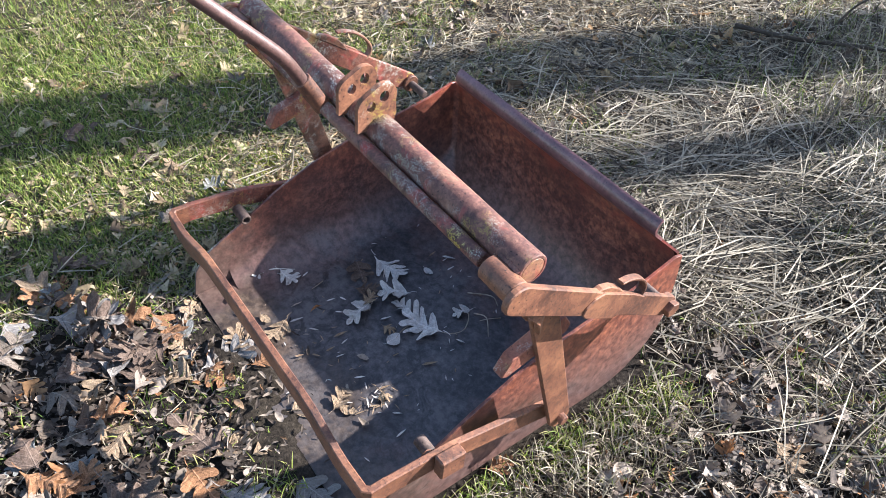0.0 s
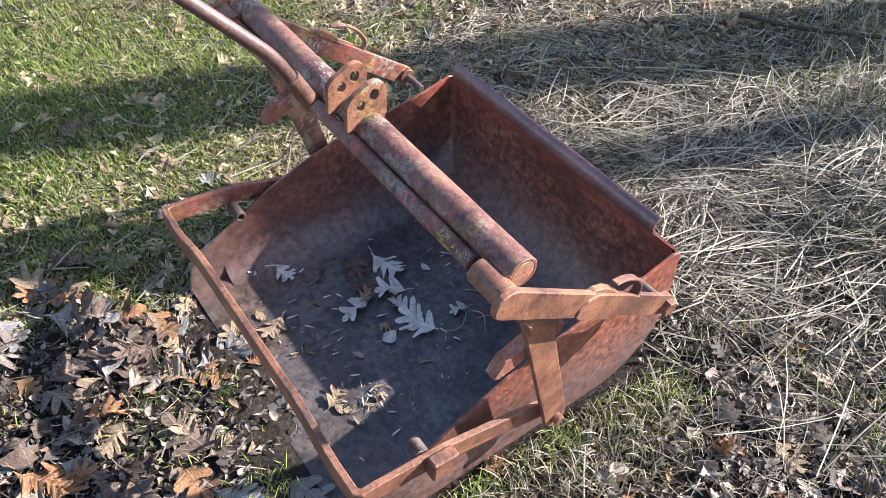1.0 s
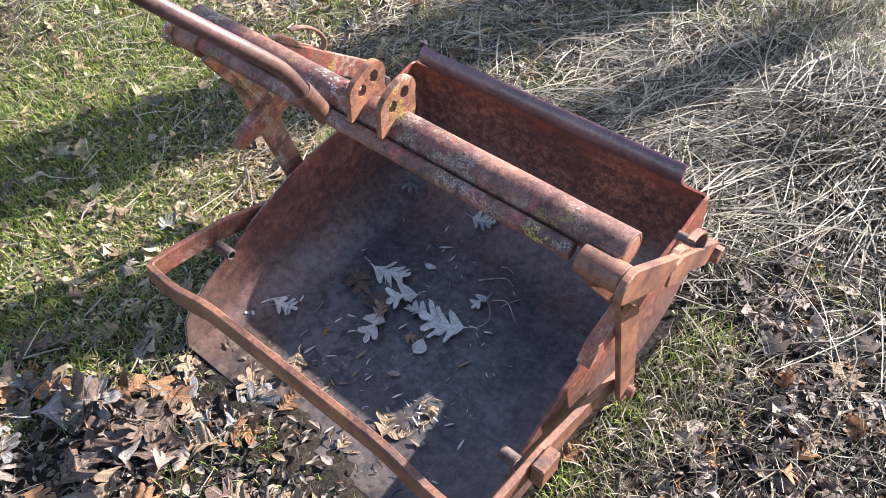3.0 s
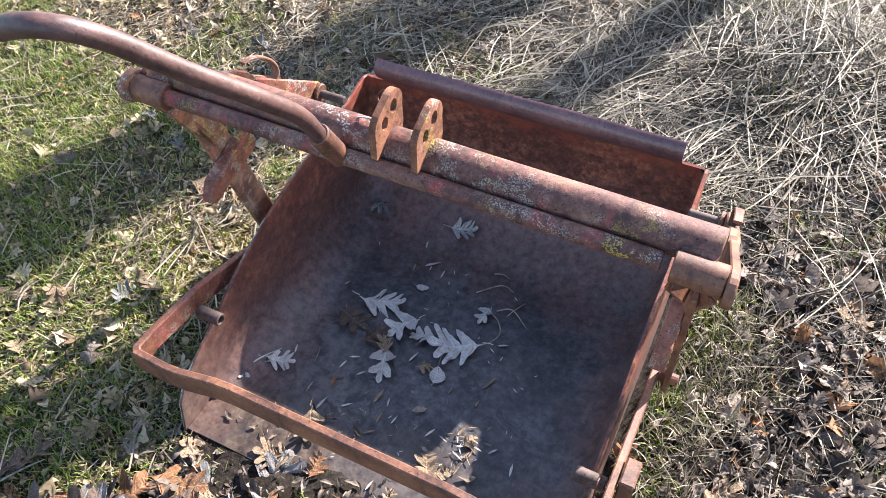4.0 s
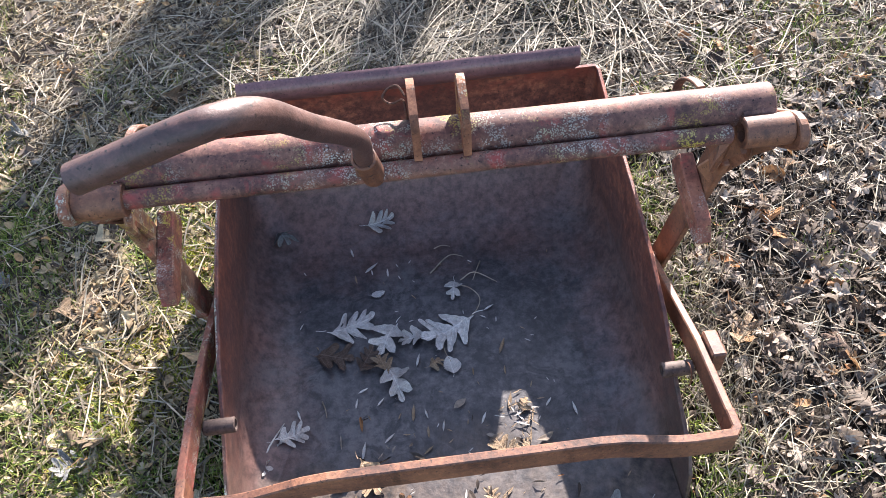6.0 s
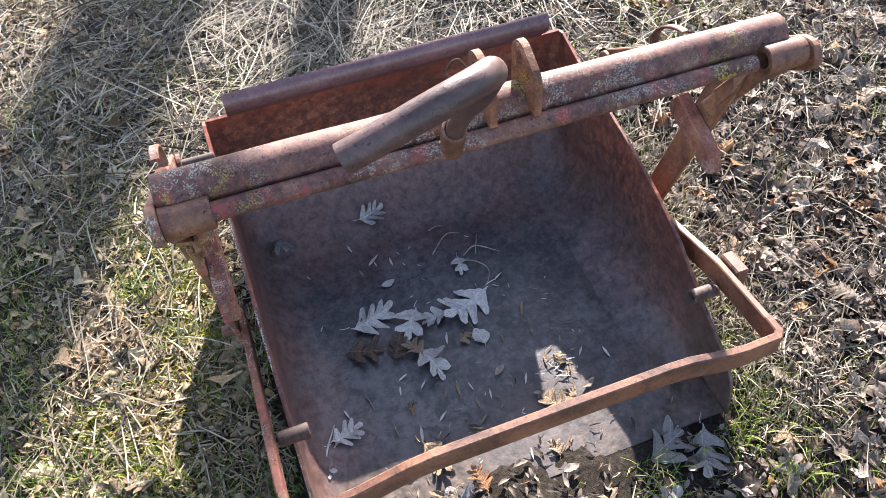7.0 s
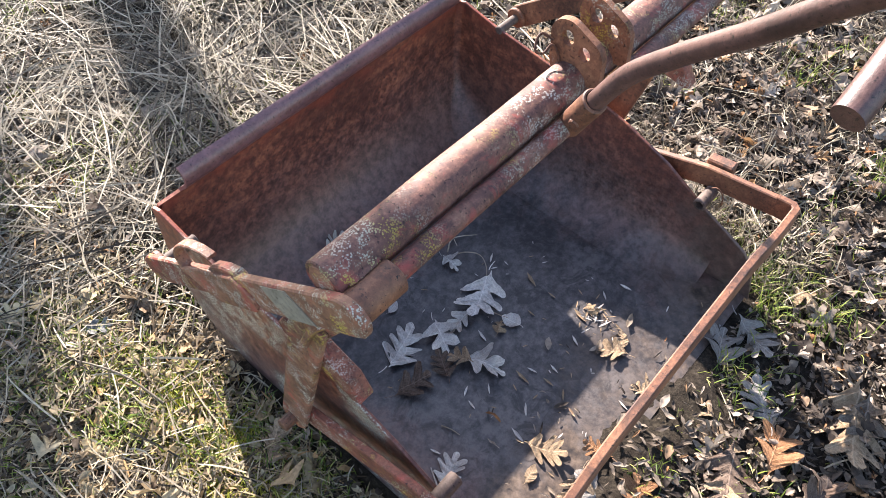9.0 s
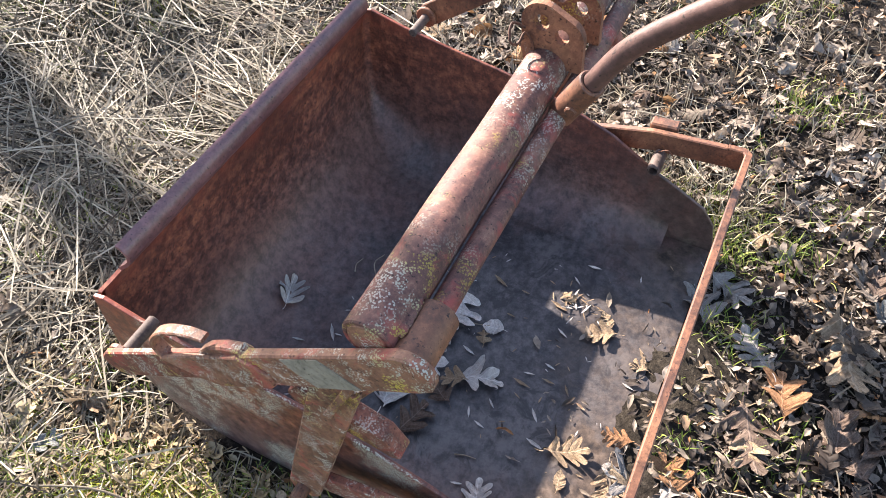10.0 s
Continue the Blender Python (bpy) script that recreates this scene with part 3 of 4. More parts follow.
for x in (-0.016, 0.045):
    e = part("clevis_ear", ear(x, x + 0.010), RUST_EAR, scoop, "rounded lug plate with two holes")
wire = smooth_path([(-0.018, 0.125, 0.688), (-0.026, 0.136, 0.696), (-0.038, 0.136, 0.694), (-0.046, 0.131, 0.684), (-0.036, 0.126, 0.678), (-0.022, 0.124, 0.684), (-0.019, 0.116, 0.672), (-0.018, 0.112, 0.652)], 5)
part("tie_wire", sweep(wire, ring(0.0016, 6), up=(0.3, 1, 0)), WIRE, scoop, "twisted loop of rusty wire")

# lever handle in its socket
socket = part("handle_socket", pipe((-0.068, 0.060, 0.626), (-0.075, 0.026, 0.688), 0.0155, 0.0118, 22), RUST_BAR, scoop, smooth=True)
part("socket_bolt", pipe((-0.088, 0.043, 0.650), (-0.076, 0.044, 0.652), 0.007, 0, 8), RUST_BAR, scoop)
hpath = smooth_path([(-0.070, 0.046, 0.650), (-0.074, 0.024, 0.690), (-0.073, -0.009, 0.743), (-0.083, -0.068, 0.806), (-0.102, -0.131, 0.870), (-0.119, -0.186, 0.930), (-0.129, -0.214, 0.957), (-0.146, -0.235, 0.971), (-0.170, -0.243, 0.970), (-0.206, -0.243, 0.957), (-0.252, -0.241, 0.939)], 6)
bm = sweep(hpath, ring(0.0115, 20), up=(0.21, -0.7, -0.7))
part("lever_handle", dent(bm, 0.0006, 25), RUST_HANDLE, scoop, "bent brown pipe lever with a polished grip", True)

# the hitch frame leans back over the bucket and its far side hangs a little lower
for ob in scoop.children_recursive:
    if ob.type == "MESH" and ob.parent != bucket:
        for v in ob.data.vertices:
            v.co.y += 0.052 * v.co.z
            v.co.z -= 0.012 * v.co.x * v.co.z / 0.64
scoop.rotation_euler.z = radians(1.25)

# ---- trees out of view, placed to cast the shade ----
AWAY = Vector((SUN_X, SUN_Y, 0)).normalized()  # over the ground, towards the sun
ACROSS = Vector((AWAY.y, -AWAY.x, 0))


def bare_tree(u, v, radius, height, lean):
    """A leafless tree out of view: a tapered trunk with limbs and twigs."""
    base = ACROSS * u + AWAY * v + Vector((0, 0, -0.05))
    tree = tagged(new("bare_tree"), "unseen leafless tree that casts shade round the scoop", "tree")
    rng = random.Random(int(u * 1000))
    top = base + ACROSS * lean * height + Vector((0, 0, height))
    line = [base.lerp(top, k / 9) + Vector((rng.uniform(-0.02, 0.02), rng.uniform(-0.02, 0.02), 0)) for k in range(10)]
    part("trunk", sweep(line, ring(radius, 16, 0.05), up=(0, 1, 0), scale=lambda t: 1 - 0.45 * t + 0.25 * max(0, 0.06 - t) / 0.06), BARK, tree, smooth=True)
    for k in range(7):
        h = rng.uniform(0.62, 0.98)
        a = rng.uniform(0, 6.28)
        start = base.lerp(top, h)
        d = Vector((math.cos(a), math.sin(a), rng.uniform(0.5, 1.1)))
        limb = [start + d * s + Vector((rng.uniform(-1, 1), rng.uniform(-1, 1), 0)) * 0.08 * s for s in (0, 0.5, 1.1, 1.8, 2.6)]
        part("limb", sweep(limb, ring(radius * 0.22, 8), up=(0.3, 0.2, 1), scale=lambda t: 1 - 0.85 * t), BARK, tree, smooth=True)
    return tree


tall_tree = bare_tree(-1.04, 8.0, 0.24, 9.0, 0.0)
# added tree out of view; its bent limb shades the scoop's left side
shade_tree = bare_tree(1.95, 3.55, 0.2, 7.0, 0.0)
limb_line = smooth_path([ACROSS * u + AWAY * v + Vector((0, 0, h)) for u, v, h in ((1.95, 3.55, 3.20), (1.0, 3.40, 3.42), (0.1, 3.40, 3.50), (-0.30, 3.62, 3.52), (-0.42, 4.30, 3.52), (-0.44, 5.39, 3.54), (-0.455, 6.29, 3.56), (-0.50, 7.09, 3.58), (-0.535, 7.84, 3.60))], 5)
part("low_limb", sweep(limb_line, ring(0.125, 12, 0.06), up=(0.1, 0.1, 1), scale=lambda t: 1 - 0.30 * t), BARK, shade_tree, smooth=True)

# unseen twigs added by the tall tree to dapple the ground behind the scoop
rng = random.Random(3)
twig_mesh = bmesh.new()
for k in range(16):
    u, v, h = rng.uniform(-1.0, 0.6), rng.uniform(8.05, 9.85), rng.uniform(3.7, 4.3)
    q = ACROSS * u + AWAY * v + Vector((0, 0, h))
    d = Vector((rng.gauss(0, 1), rng.gauss(0, 1), rng.uniform(-0.1, 0.5))).normalized()
    piece = sweep([q - d * 0.5, q - d * 0.1 + Vector((0, 0, rng.uniform(-0.05, 0.05))), q + d * 0.5], ring(rng.uniform(0.008, 0.015), 6), up=(0.2, 0.1, 1))
    me = bpy.data.meshes.new("piece")
    piece.to_mesh(me)
    piece.free()
    twig_mesh.from_mesh(me)
    bpy.data.meshes.remove(me)
part("twigs", twig_mesh, BARK, tall_tree)

# ---- ground cover ----
rs = np.random.RandomState(5)


def wave(x, y, size, seed):
    """A smooth field of -1 to 1 with features of about that size."""
    r = np.random.RandomState(seed)
    out = np.zeros_like(x)
    for _ in range(7):
        a, k, p = r.uniform(0, 6.28), r.uniform(0.6, 1.6) * 6.28 / size / 2, r.uniform(0, 6.28)
        out += np.sin(k * (x * np.cos(a) + y * np.sin(a)) + p)
    return np.clip(out / 3.2, -1, 1)


def step(v, lo, hi):
    t = np.clip((v - lo) / (hi - lo), 0, 1)
    return t * t * (3 - 2 * t)


def clear(x, y):
    """Outside the bucket."""
    return ~((np.abs(x) < 0.392) & (y > -0.150) & (y < 0.60))


def green_zone(x, y):
    lawn = 1.45 * np.maximum(step(-x, 0.48, 0.75) * (1 - step(y + 0.15 * wave(x, y, 0.6, 41), 0.0, 0.35)), 0.8 * lawn_zone(x, y)) * (0.6 + 0.4 * wave(x, y, 0.4, 3))
    side = 0.10 * np.exp(-((x - 0.45) / 0.05) ** 2) * step(y, -0.25, -0.05) * (1 - step(y, 0.5, 0.75))
    left = 0.55 * step(-x, 0.39, 0.44) * step(wave(x, y, 0.28, 9), -0.1, 0.5) * (1 - step(y, 0.9, 1.4))
    near = 0.95 * step(-x, 0.34, 0.42) * (1 - step(y, 0.0, 0.15)) * step(y + 0.12 * wave(x, y, 0.3, 19), -0.40, -0.28)
    rest = 0.20 * step(wave(x, y, 0.22, 12), 0.2, 0.7)
    return np.clip(lawn + side + left + near + rest, 0, 1)


def straw_zone(x, y):
    back = step(y, 0.55, 0.95) * (1 - 0.85 * step(-x, 0.7, 1.3)) * (1 - 0.8 * step(x, 0.35, 0.5) * (1 - step(y, 0.95, 1.3)))
    right = 0.55 * step(x, 0.4, 0.6) * step(y + 0.25 * wave(x, y, 0.5, 31), 1.0, 1.35)
    some = 0.08 + 0.14 * step(-x, 0.38, 0.42) * step(y, -0.1, 0.3)
    bare = 1 - 0.85 * (1 - step(y, -0.20, -0.05)) * step(x, -0.45, -0.3)
    return np.clip(np.maximum(np.maximum(back, right), some) * bare * (0.75 + 0.25 * wave(x, y, 0.6, 4)), 0, 1)


def litter_zone(x, y):
    right = step(x, 0.4, 0.7) * (1 - 0.6 * step(y, 0.5, 1.1))
    front = (1 - step(y, -0.15, 0.0)) * step(x, -0.5, -0.25) * (1 - 0.8 * step(-x, 0.32, 0.40) * step(y, -0.38, -0.28)) * (1 - 0.9 * np.exp(-((x - 0.02) / 0.30) ** 2 - ((y + 0.25) / 0.14) ** 2))
    left = 0.80 * step(-x, 0.38, 0.42) * (1 - 0.75 * step(-x, 0.75, 1.0))
    return np.clip(np.maximum(np.maximum(right, front), left) + 0.30 * (1 - 0.55 * step(-x, 0.75, 1.0)) * (1 - 0.9 * np.exp(-((x - 0.02) / 0.30) ** 2 - ((y + 0.25) / 0.14) ** 2)) + 0.15 * wave(x, y, 0.4, 8), 0, 1)


def scatter(n, zone, box=(-2.9, 2.9, -2.0, 3.9)):
    """n places drawn by the zone's density, thinning out away from the scoop."""
    xs, ys = [], []
    have = 0
    while have < n:
        x, y = rs.uniform(box[0], box[1], 40000), rs.uniform(box[2], box[3], 40000)
        r = np.hypot(x, y - 0.9) + 0.35 * wave(x, y, 1.1, 55)
        near = (1 - 0.5 * step(r, 1.4, 2.2)) * (1 - step(r, 1.9, 2.9))
        keep = (rs.uniform(0, 1, 40000) < zone(x, y) * near) & clear(x, y)
        xs.append(x[keep]), ys.append(y[keep])
        have += keep.sum()
    return np.concatenate(xs)[:n], np.concatenate(ys)[:n]


def heights(x, y):
    return np.array([ground_height(a, b) for a, b in zip(x, y)])


def hummock(x, y):
    """The height of the matted straw above the soil."""
    h = straw_zone(x, y)
    heap = 0.09 * np.exp(-(((x - 0.45) / 0.25) ** 2 + ((y - 1.50) / 0.28) ** 2))
    return h * (0.022 + 0.020 * wave(x, y, 0.5, 6)) + heap


def ribbons(name, pts, widths, material, label, category):
    """Blades: pts is n x stations x 3, widths stations long (times each blade's own)."""
    n, k, _ = pts.shape
    d = np.diff(pts[:, :, :2], axis=1).mean(1)
    side = np.stack([-d[:, 1], d[:, 0]], 1)
    side /= np.linalg.norm(side, axis=1, keepdims=True) + 1e-9
    off = np.zeros((n, k, 3))
    off[:, :, :2] = side[:, None, :] * widths[:, :, None] * 0.5
    twist = rs.uniform(-0.8, 0.8, n)
    off[:, :, 2] = widths * 0.5 * twist[:, None]
    v = np.stack([pts - off, pts + off], 2).reshape(-1, 3)
    base = (np.arange(n) * k * 2)[:, None] + (np.arange(k - 1) * 2)[None, :]
    f = np.stack([base, base + 1, base + 3, base + 2], 2).reshape(-1, 4)
    ob = fast_mesh(name, v.tolist(), f.tolist(), material)
    return tagged(ob, label, category, kind="stuff")


def lawn_zone(x, y):
    return step(-x, 0.70, 0.90) * (1 - step(y, 0.55, 0.95))


def straw(name, n, zone, lmin, lmax, wide, lift, material, label, main=None, spread=0.9):
    x, y = scatter(n, zone)
    ang = radians(58) + 0.9 * wave(x, y, 0.5, 21) + rs.normal(0, spread, n)
    if main is not None:
        ang = main(x, y, ang)
    L = rs.uniform(lmin, lmax, n) * rs.uniform(0.5, 1, n)
    t = np.linspace(0, 1, 5)
    bend = rs.normal(0, 0.16, n) + (rs.uniform(0, 1, n) < 0.10) * rs.normal(0, 0.6, n)
    a = ang[:, None] + bend[:, None] * (t[None, :] - 0.5) * 2
    dx, dy = np.cos(a) * L[:, None] / 4, np.sin(a) * L[:, None] / 4
    px = x[:, None] + np.cumsum(dx, 1) - dx.sum(1, keepdims=True) / 2
    py = y[:, None] + np.cumsum(dy, 1) - dy.sum(1, keepdims=True) / 2
    top = hummock(x, y) * rs.uniform(0.3, 1.1, n) + rs.uniform(0.002, lift, n)
    arch = rs.uniform(-0.003, 0.010, n) * L / 0.2
    tilt = rs.normal(0, 0.055, n) * L
    pz = heights(x, y)[:, None] + np.maximum(top[:, None] + arch[:, None] * 4 * t * (1 - t) + tilt[:, None] * (t - 0.5), 0.002)
    w = rs.uniform(0.5, 1.0, n)[:, None] * wide * np.array([0.8, 1.0, 1.0, 0.85, 0.35])[None, :]
    ok = clear(px, py).all(1)
    return ribbons(name, np.stack([px, py, pz], 2)[ok], w[ok], material, label, "straw")


straw("dry_straw", 27000, straw_zone, 0.04, 0.19, 0.0034, 0.026, STRAW, "pale dry straw and dead grass stems matted on the ground")
straw("fine_dead_grass", 42000, lambda x, y: np.clip(0.42 + 0.25 * step(-x, 0.38, 0.42) - 0.5 * lawn_zone(x, y) + 0.45 * straw_zone(x, y) - 0.3 * (1 - step(y, -0.3, -0.1)), 0.1, 1), 0.02, 0.10, 0.0026, 0.016, STRAW, "short fine dead grass among the litter", spread=1.8)


straw("brown_thatch", 17000, lambda x, y: np.clip(0.35 + 0.5 * step(x, 0.38, 0.5) - 0.3 * (1 - step(y, -0.3, -0.1)), 0.1, 1), 0.012, 0.055, 0.0034, 0.016, LITTER, "brown broken stems and shreds of leaf", spread=1.8)
straw("yellow_thatch", 20000, lambda x, y: step(-x, 0.38, 0.44) * step(y, -0.4, -0.1) * (1 - 0.7 * step(y, 0.8, 1.1)) * (1 - 0.85 * lawn_zone(x, y)), 0.012, 0.060, 0.0032, 0.016, LITTER_PALE, "yellowed broken stems among moss", spread=1.8)


def heap_zone(x, y):
    blobs = ((0.45, 1.50, 0.28, 0.30, 1.0), (0.10, 1.05, 0.40, 0.22, 0.6), (0.27, 1.05, 0.10, 0.30, 0.9), (0.70, 0.95, 0.25, 0.28, 0.06), (-0.05, 1.35, 0.25, 0.25, 0.4))
    return np.clip(sum(k * np.exp(-(((x - cx) / rx) ** 2 + ((y - cy) / ry) ** 2)) for cx, cy, rx, ry, k in blobs), 0, 1)


def along(x, y, ang):
    """Long stalks lie mostly away from the scoop, in sheaves."""
    return radians(76) + 0.7 * wave(x, y, 0.35, 77) + rs.normal(0, 0.7, len(x))


straw("long_straw", 2600, heap_zone, 0.14, 0.42, 0.0038, 0.050, STRAW, "long bleached straw stalks heaped behind the scoop", along)


def blades(name, n, zone, lmin, lmax, wide, material, label, box=(-2.9, 2.9, -2.0, 3.9)):
    x, y = scatter(n, zone, box)
    ang, L = rs.uniform(0, 6.28, n), rs.uniform(lmin, lmax, n)
    lean = rs.uniform(0.35, 1.1, n)
    t = np.linspace(0, 1, 4)
    r = L[:, None] * lean[:, None] * t[None, :] ** 1.5 * 0.75
    up = L[:, None] * (t[None, :] - 0.45 * lean[:, None] * t[None, :] ** 2.2)
    pts = np.stack([x[:, None] + np.cos(ang)[:, None] * r, y[:, None] + np.sin(ang)[:, None] * r, heights(x, y)[:, None] + hummock(x, y)[:, None] * 0.5 + up], 2)
    w = rs.uniform(0.6, 1.0, n)[:, None] * wide * np.array([0.9, 1.0, 0.75, 0.12])[None, :]
    ok = clear(pts[:, :, 0], pts[:, :, 1]).all(1)
    return ribbons(name, pts[ok], w[ok], material, label, "grass")


blades("green_grass", 85000, green_zone, 0.014, 0.042, 0.0026, GRASS, "short green grass blades growing through the litter")


def tuft_zone(x, y):
    """Fresh tufts close to the scoop."""
    out = np.zeros_like(x)
    for cx, cy, r in ((-0.06, -0.19, 0.035), (0.46, -0.12, 0.06), (0.47, -0.20, 0.05), (0.43, -0.27, 0.05), (0.43, 0.12, 0.05), (0.44, 0.33, 0.06), (0.46, 0.46, 0.06), (0.41, -0.17, 0.06), (-0.09, -0.20, 0.025), (0.20, -0.23, 0.05), (0.44, -0.06, 0.06), (0.42, -0.02, 0.04), (0.20, -0.19, 0.03), (0.47, 0.56, 0.07), (-0.62, 0.52, 0.035), (-0.55, 0.36, 0.03), (1.05, 0.10, 0.03), (0.9, -0.2, 0.03)):
        out = np.maximum(out, np.exp(-((x - cx) ** 2 + (y - cy) ** 2) / r ** 2))
    return out


def clump_zone(x, y):
    """Standing dry grass behind the scoop."""
    out = np.zeros_like(x)
    for cx, cy, r, k in ((0.36, 1.72, 0.16, 1.0), (0.62, 1.60, 0.14, 0.7), (0.15, 1.95, 0.2, 0.5), (0.42, 1.25, 0.08, 0.5), (-0.10, 2.2, 0.3, 0.3)):
        out = np.maximum(out, k * np.exp(-((x - cx) ** 2 + (y - cy) ** 2) / r ** 2))
    return out


blades("dry_grass_clumps", 1500, clump_zone, 0.07, 0.19, 0.0030, STRAW, "standing tufts of pale dry grass", (-0.6, 1.2, 1.0, 2.8))
blades("thin_green_grass", 4500, lambda x, y: step(y, 0.7, 0.95) * step(wave(x, y, 0.3, 71), 0.15, 0.6), 0.02, 0.075, 0.0024, GRASS, "thin green blades growing through the straw", (-0.9, 1.6, 0.6, 3.2))
blades("dry_grass_green", 700, clump_zone, 0.05, 0.14, 0.0028, GRASS, "green blades among the dry grass tufts", (-0.6, 1.2, 1.0, 2.8))
blades("grass_tufts", 2000, tuft_zone, 0.022, 0.060, 0.0026, GRASS, "bright green grass tufts beside the scoop", (-0.8, 1.2, -0.4, 0.8))


def moss_zone(x, y):
    out = np.zeros_like(x)
    for cx, cy, r in ((-0.53, 0.50, 0.055), (-0.55, 0.41, 0.05), (-0.50, 0.36, 0.04), (-0.60, 0.30, 0.05), (-0.62, 0.15, 0.06), (-0.68, 0.04, 0.05), (-0.57, 0.62, 0.04), (-0.52, 0.22, 0.05), (-0.72, 0.22, 0.04)):
        out = np.maximum(out, np.exp(-((x - cx) ** 2 + (y - cy) ** 2) / r ** 2))
    return out


def pale_zone(x, y):
    """Dry pale grass along the sunny side of the scoop and among the leaves."""
    return np.exp(-((x - 0.50) / 0.09) ** 2) * step(y, -0.30, -0.10) * (1 - step(y, 0.45, 0.7)) + 0.12 * step(x, 0.5, 0.8)


blades("pale_grass", 4800, pale_zone, 0.025, 0.085, 0.0026, STRAW, "pale dry grass blades beside the scoop", (0.40, 1.6, -0.5, 1.0))
blades("moss_patches", 7000, moss_zone, 0.008, 0.026, 0.0022, MOSS, "yellow-green moss and fine grass in patches", (-0.9, -0.4, -0.15, 0.8))


# dead leaves
def half_outline(n, lobes, r):
    """One half of a lobed leaf from stem to tip: n + 1 points (along, out), the lobes rounded and leaning forward."""
    count = max(2, round(lobes))
    pts = [(0.0, 0.006), (0.10, 0.022)]
    for i in range(count):
        q = (i + 0.5) / count
        m = 0.16 + 0.56 * q + r.uniform(-0.025, 0.025)
        reach = (0.17 + 0.24 * math.sin(math.pi * min(1.0, q * 0.8 + 0.12))) * r.uniform(0.82, 1.12)
        th = radians(66 - 22 * q + r.uniform(-7, 7))
        w = 0.19 / count * r.uniform(0.85, 1.15)
        cx, cy = m + reach * math.cos(th), reach * math.sin(th)
        pts += [(cx + w * e * math.cos(th + radians(a)) + r.uniform(-0.012, 0.012), cy + w * e * math.sin(th + radians(a)) + r.uniform(-0.012, 0.012)) for a, e in ((112, 1.0), (66, 0.95), (30, 1.05), (2, 1.35), (-28, 1.0), (-62, 0.9), (-108, 1.0))]
        pts.append((m + 0.40 / count, 0.045 + 0.03 * r.random()))
    pts += [(0.90, 0.085), (0.96, 0.095), (1.01, 0.055), (1.035, 0.006)]
    at = np.cumsum([0] + [math.dist(a, b) for a, b in zip(pts, pts[1:])])
    s = np.linspace(0, at[-1], n + 1)
    return list(zip(np.interp(s, at, [p[0] for p in pts]), np.interp(s, at, [p[1] for p in pts])))


def leaf_points(n, lobes, seed, curl, fold, roll=0.0):
    """Vertices and faces of a leaf one unit long, stem at the origin, lying along x."""
    r = random.Random(seed + 1)
    if lobes:
        left, right = half_outline(n, lobes, r), half_outline(n, lobes, r)
    else:
        left = [(i / n, 0.28 * math.sin(math.pi * (i / n) ** 0.9) ** 0.8 + 0.004) for i in range(n + 1)]
        right = [(q, w * r.uniform(0.9, 1.1)) for q, w in left]
    a1, a2, p1 = r.uniform(-0.05, 0.05), r.uniform(-0.05, 0.05), r.uniform(0, 6)
    v, f = [], []
    for (xl, wl), (xr, wr) in zip(left, right):
        mid_x = min(1.0, max(0.0, (xl + xr) / 2 - 0.30 * (wl + wr)))
        for side, x, w in ((-1, xl, wl), (-0.5, xl, wl), (0, mid_x, 0), (0.5, xr, wr), (1, xr, wr)):
            x = mid_x + (x - mid_x) * abs(side)
            y = w * side
            z = curl * (x - 0.5) ** 2 * 0.9 + a1 * math.sin(7 * x + p1) + fold * abs(y) * (1 + 0.6 * math.sin(9 * x + p1 + side)) + a2 * math.sin(11 * x + 3 * side) * abs(y) * 4 + roll * y * abs(y) * 3
            z += 0.030 * math.sin(17 * x + 9 * y + p1) * min(1, abs(y) * 6) + 0.012 * math.sin(41 * x - 17 * y)
            v.append((x, y + 0.05 * math.sin(3 * x + p1), z))
    for i in range(n):
        for j in range(4):
            a = i * 5 + j
            f.append((a, a + 1, a + 6, a + 5))
    return v, f


def litter(name, n, zone, smin, smax, label, material):
    """Countless dead leaves and bits of leaves in one mesh."""
    kinds = []
    for k in range(10):
        v, f = leaf_points(26 if smax > 0.05 else 6, (3, 0, 3, 2, 4)[k % 5] if smax > 0.05 else 0, 50 + k, (-0.9, 0.5, 1.1, -0.4, 0.2)[k % 5], (0.5, -0.4, 0.15)[k % 3])
        kinds.append((np.array(v) - (0.5, 0, 0), np.array(f)))
    x, y = scatter(n, zone)
    z0 = heights(x, y) + hummock(x, y) * rs.uniform(0.1, 0.8, n)
    V, F, at = [], [], 0
    for i in range(n):
        v, f = kinds[i % 10]
        size = rs.uniform(smin, smax)
        m = np.array((Euler((rs.normal(0, 0.38), rs.normal(0, 0.38), rs.uniform(0, 6.28))).to_matrix()))
        q = (v * size * np.array((1, rs.uniform(0.5, 1.3) if size > 0.04 else rs.uniform(0.25, 1.2), 1))) @ m.T
        reach = size * 0.5
        if abs(x[i]) < 0.392 + reach and -0.15 - reach < y[i] < 0.60 + reach:
            q *= max(0.35, min(1.0, (max(abs(x[i]) - 0.392, -0.15 - y[i], y[i] - 0.60)) / reach))
        q[:, 2] -= np.percentile(q[:, 2], 20)
        V.append(q + (x[i], y[i], z0[i] + rs.uniform(0.001, 0.016)))
        F.append(f + at)
        at += len(v)
    ob = fast_mesh(name, np.concatenate(V).tolist(), np.concatenate(F).tolist(), material)
    return tagged(ob, label, "leaf litter", kind="stuff")


def west(x, y):
    return step(-x, 0.38, 0.46) * litter_zone(x, y)


def rest(x, y):
    return step(x, -0.46, -0.38) * litter_zone(x, y)


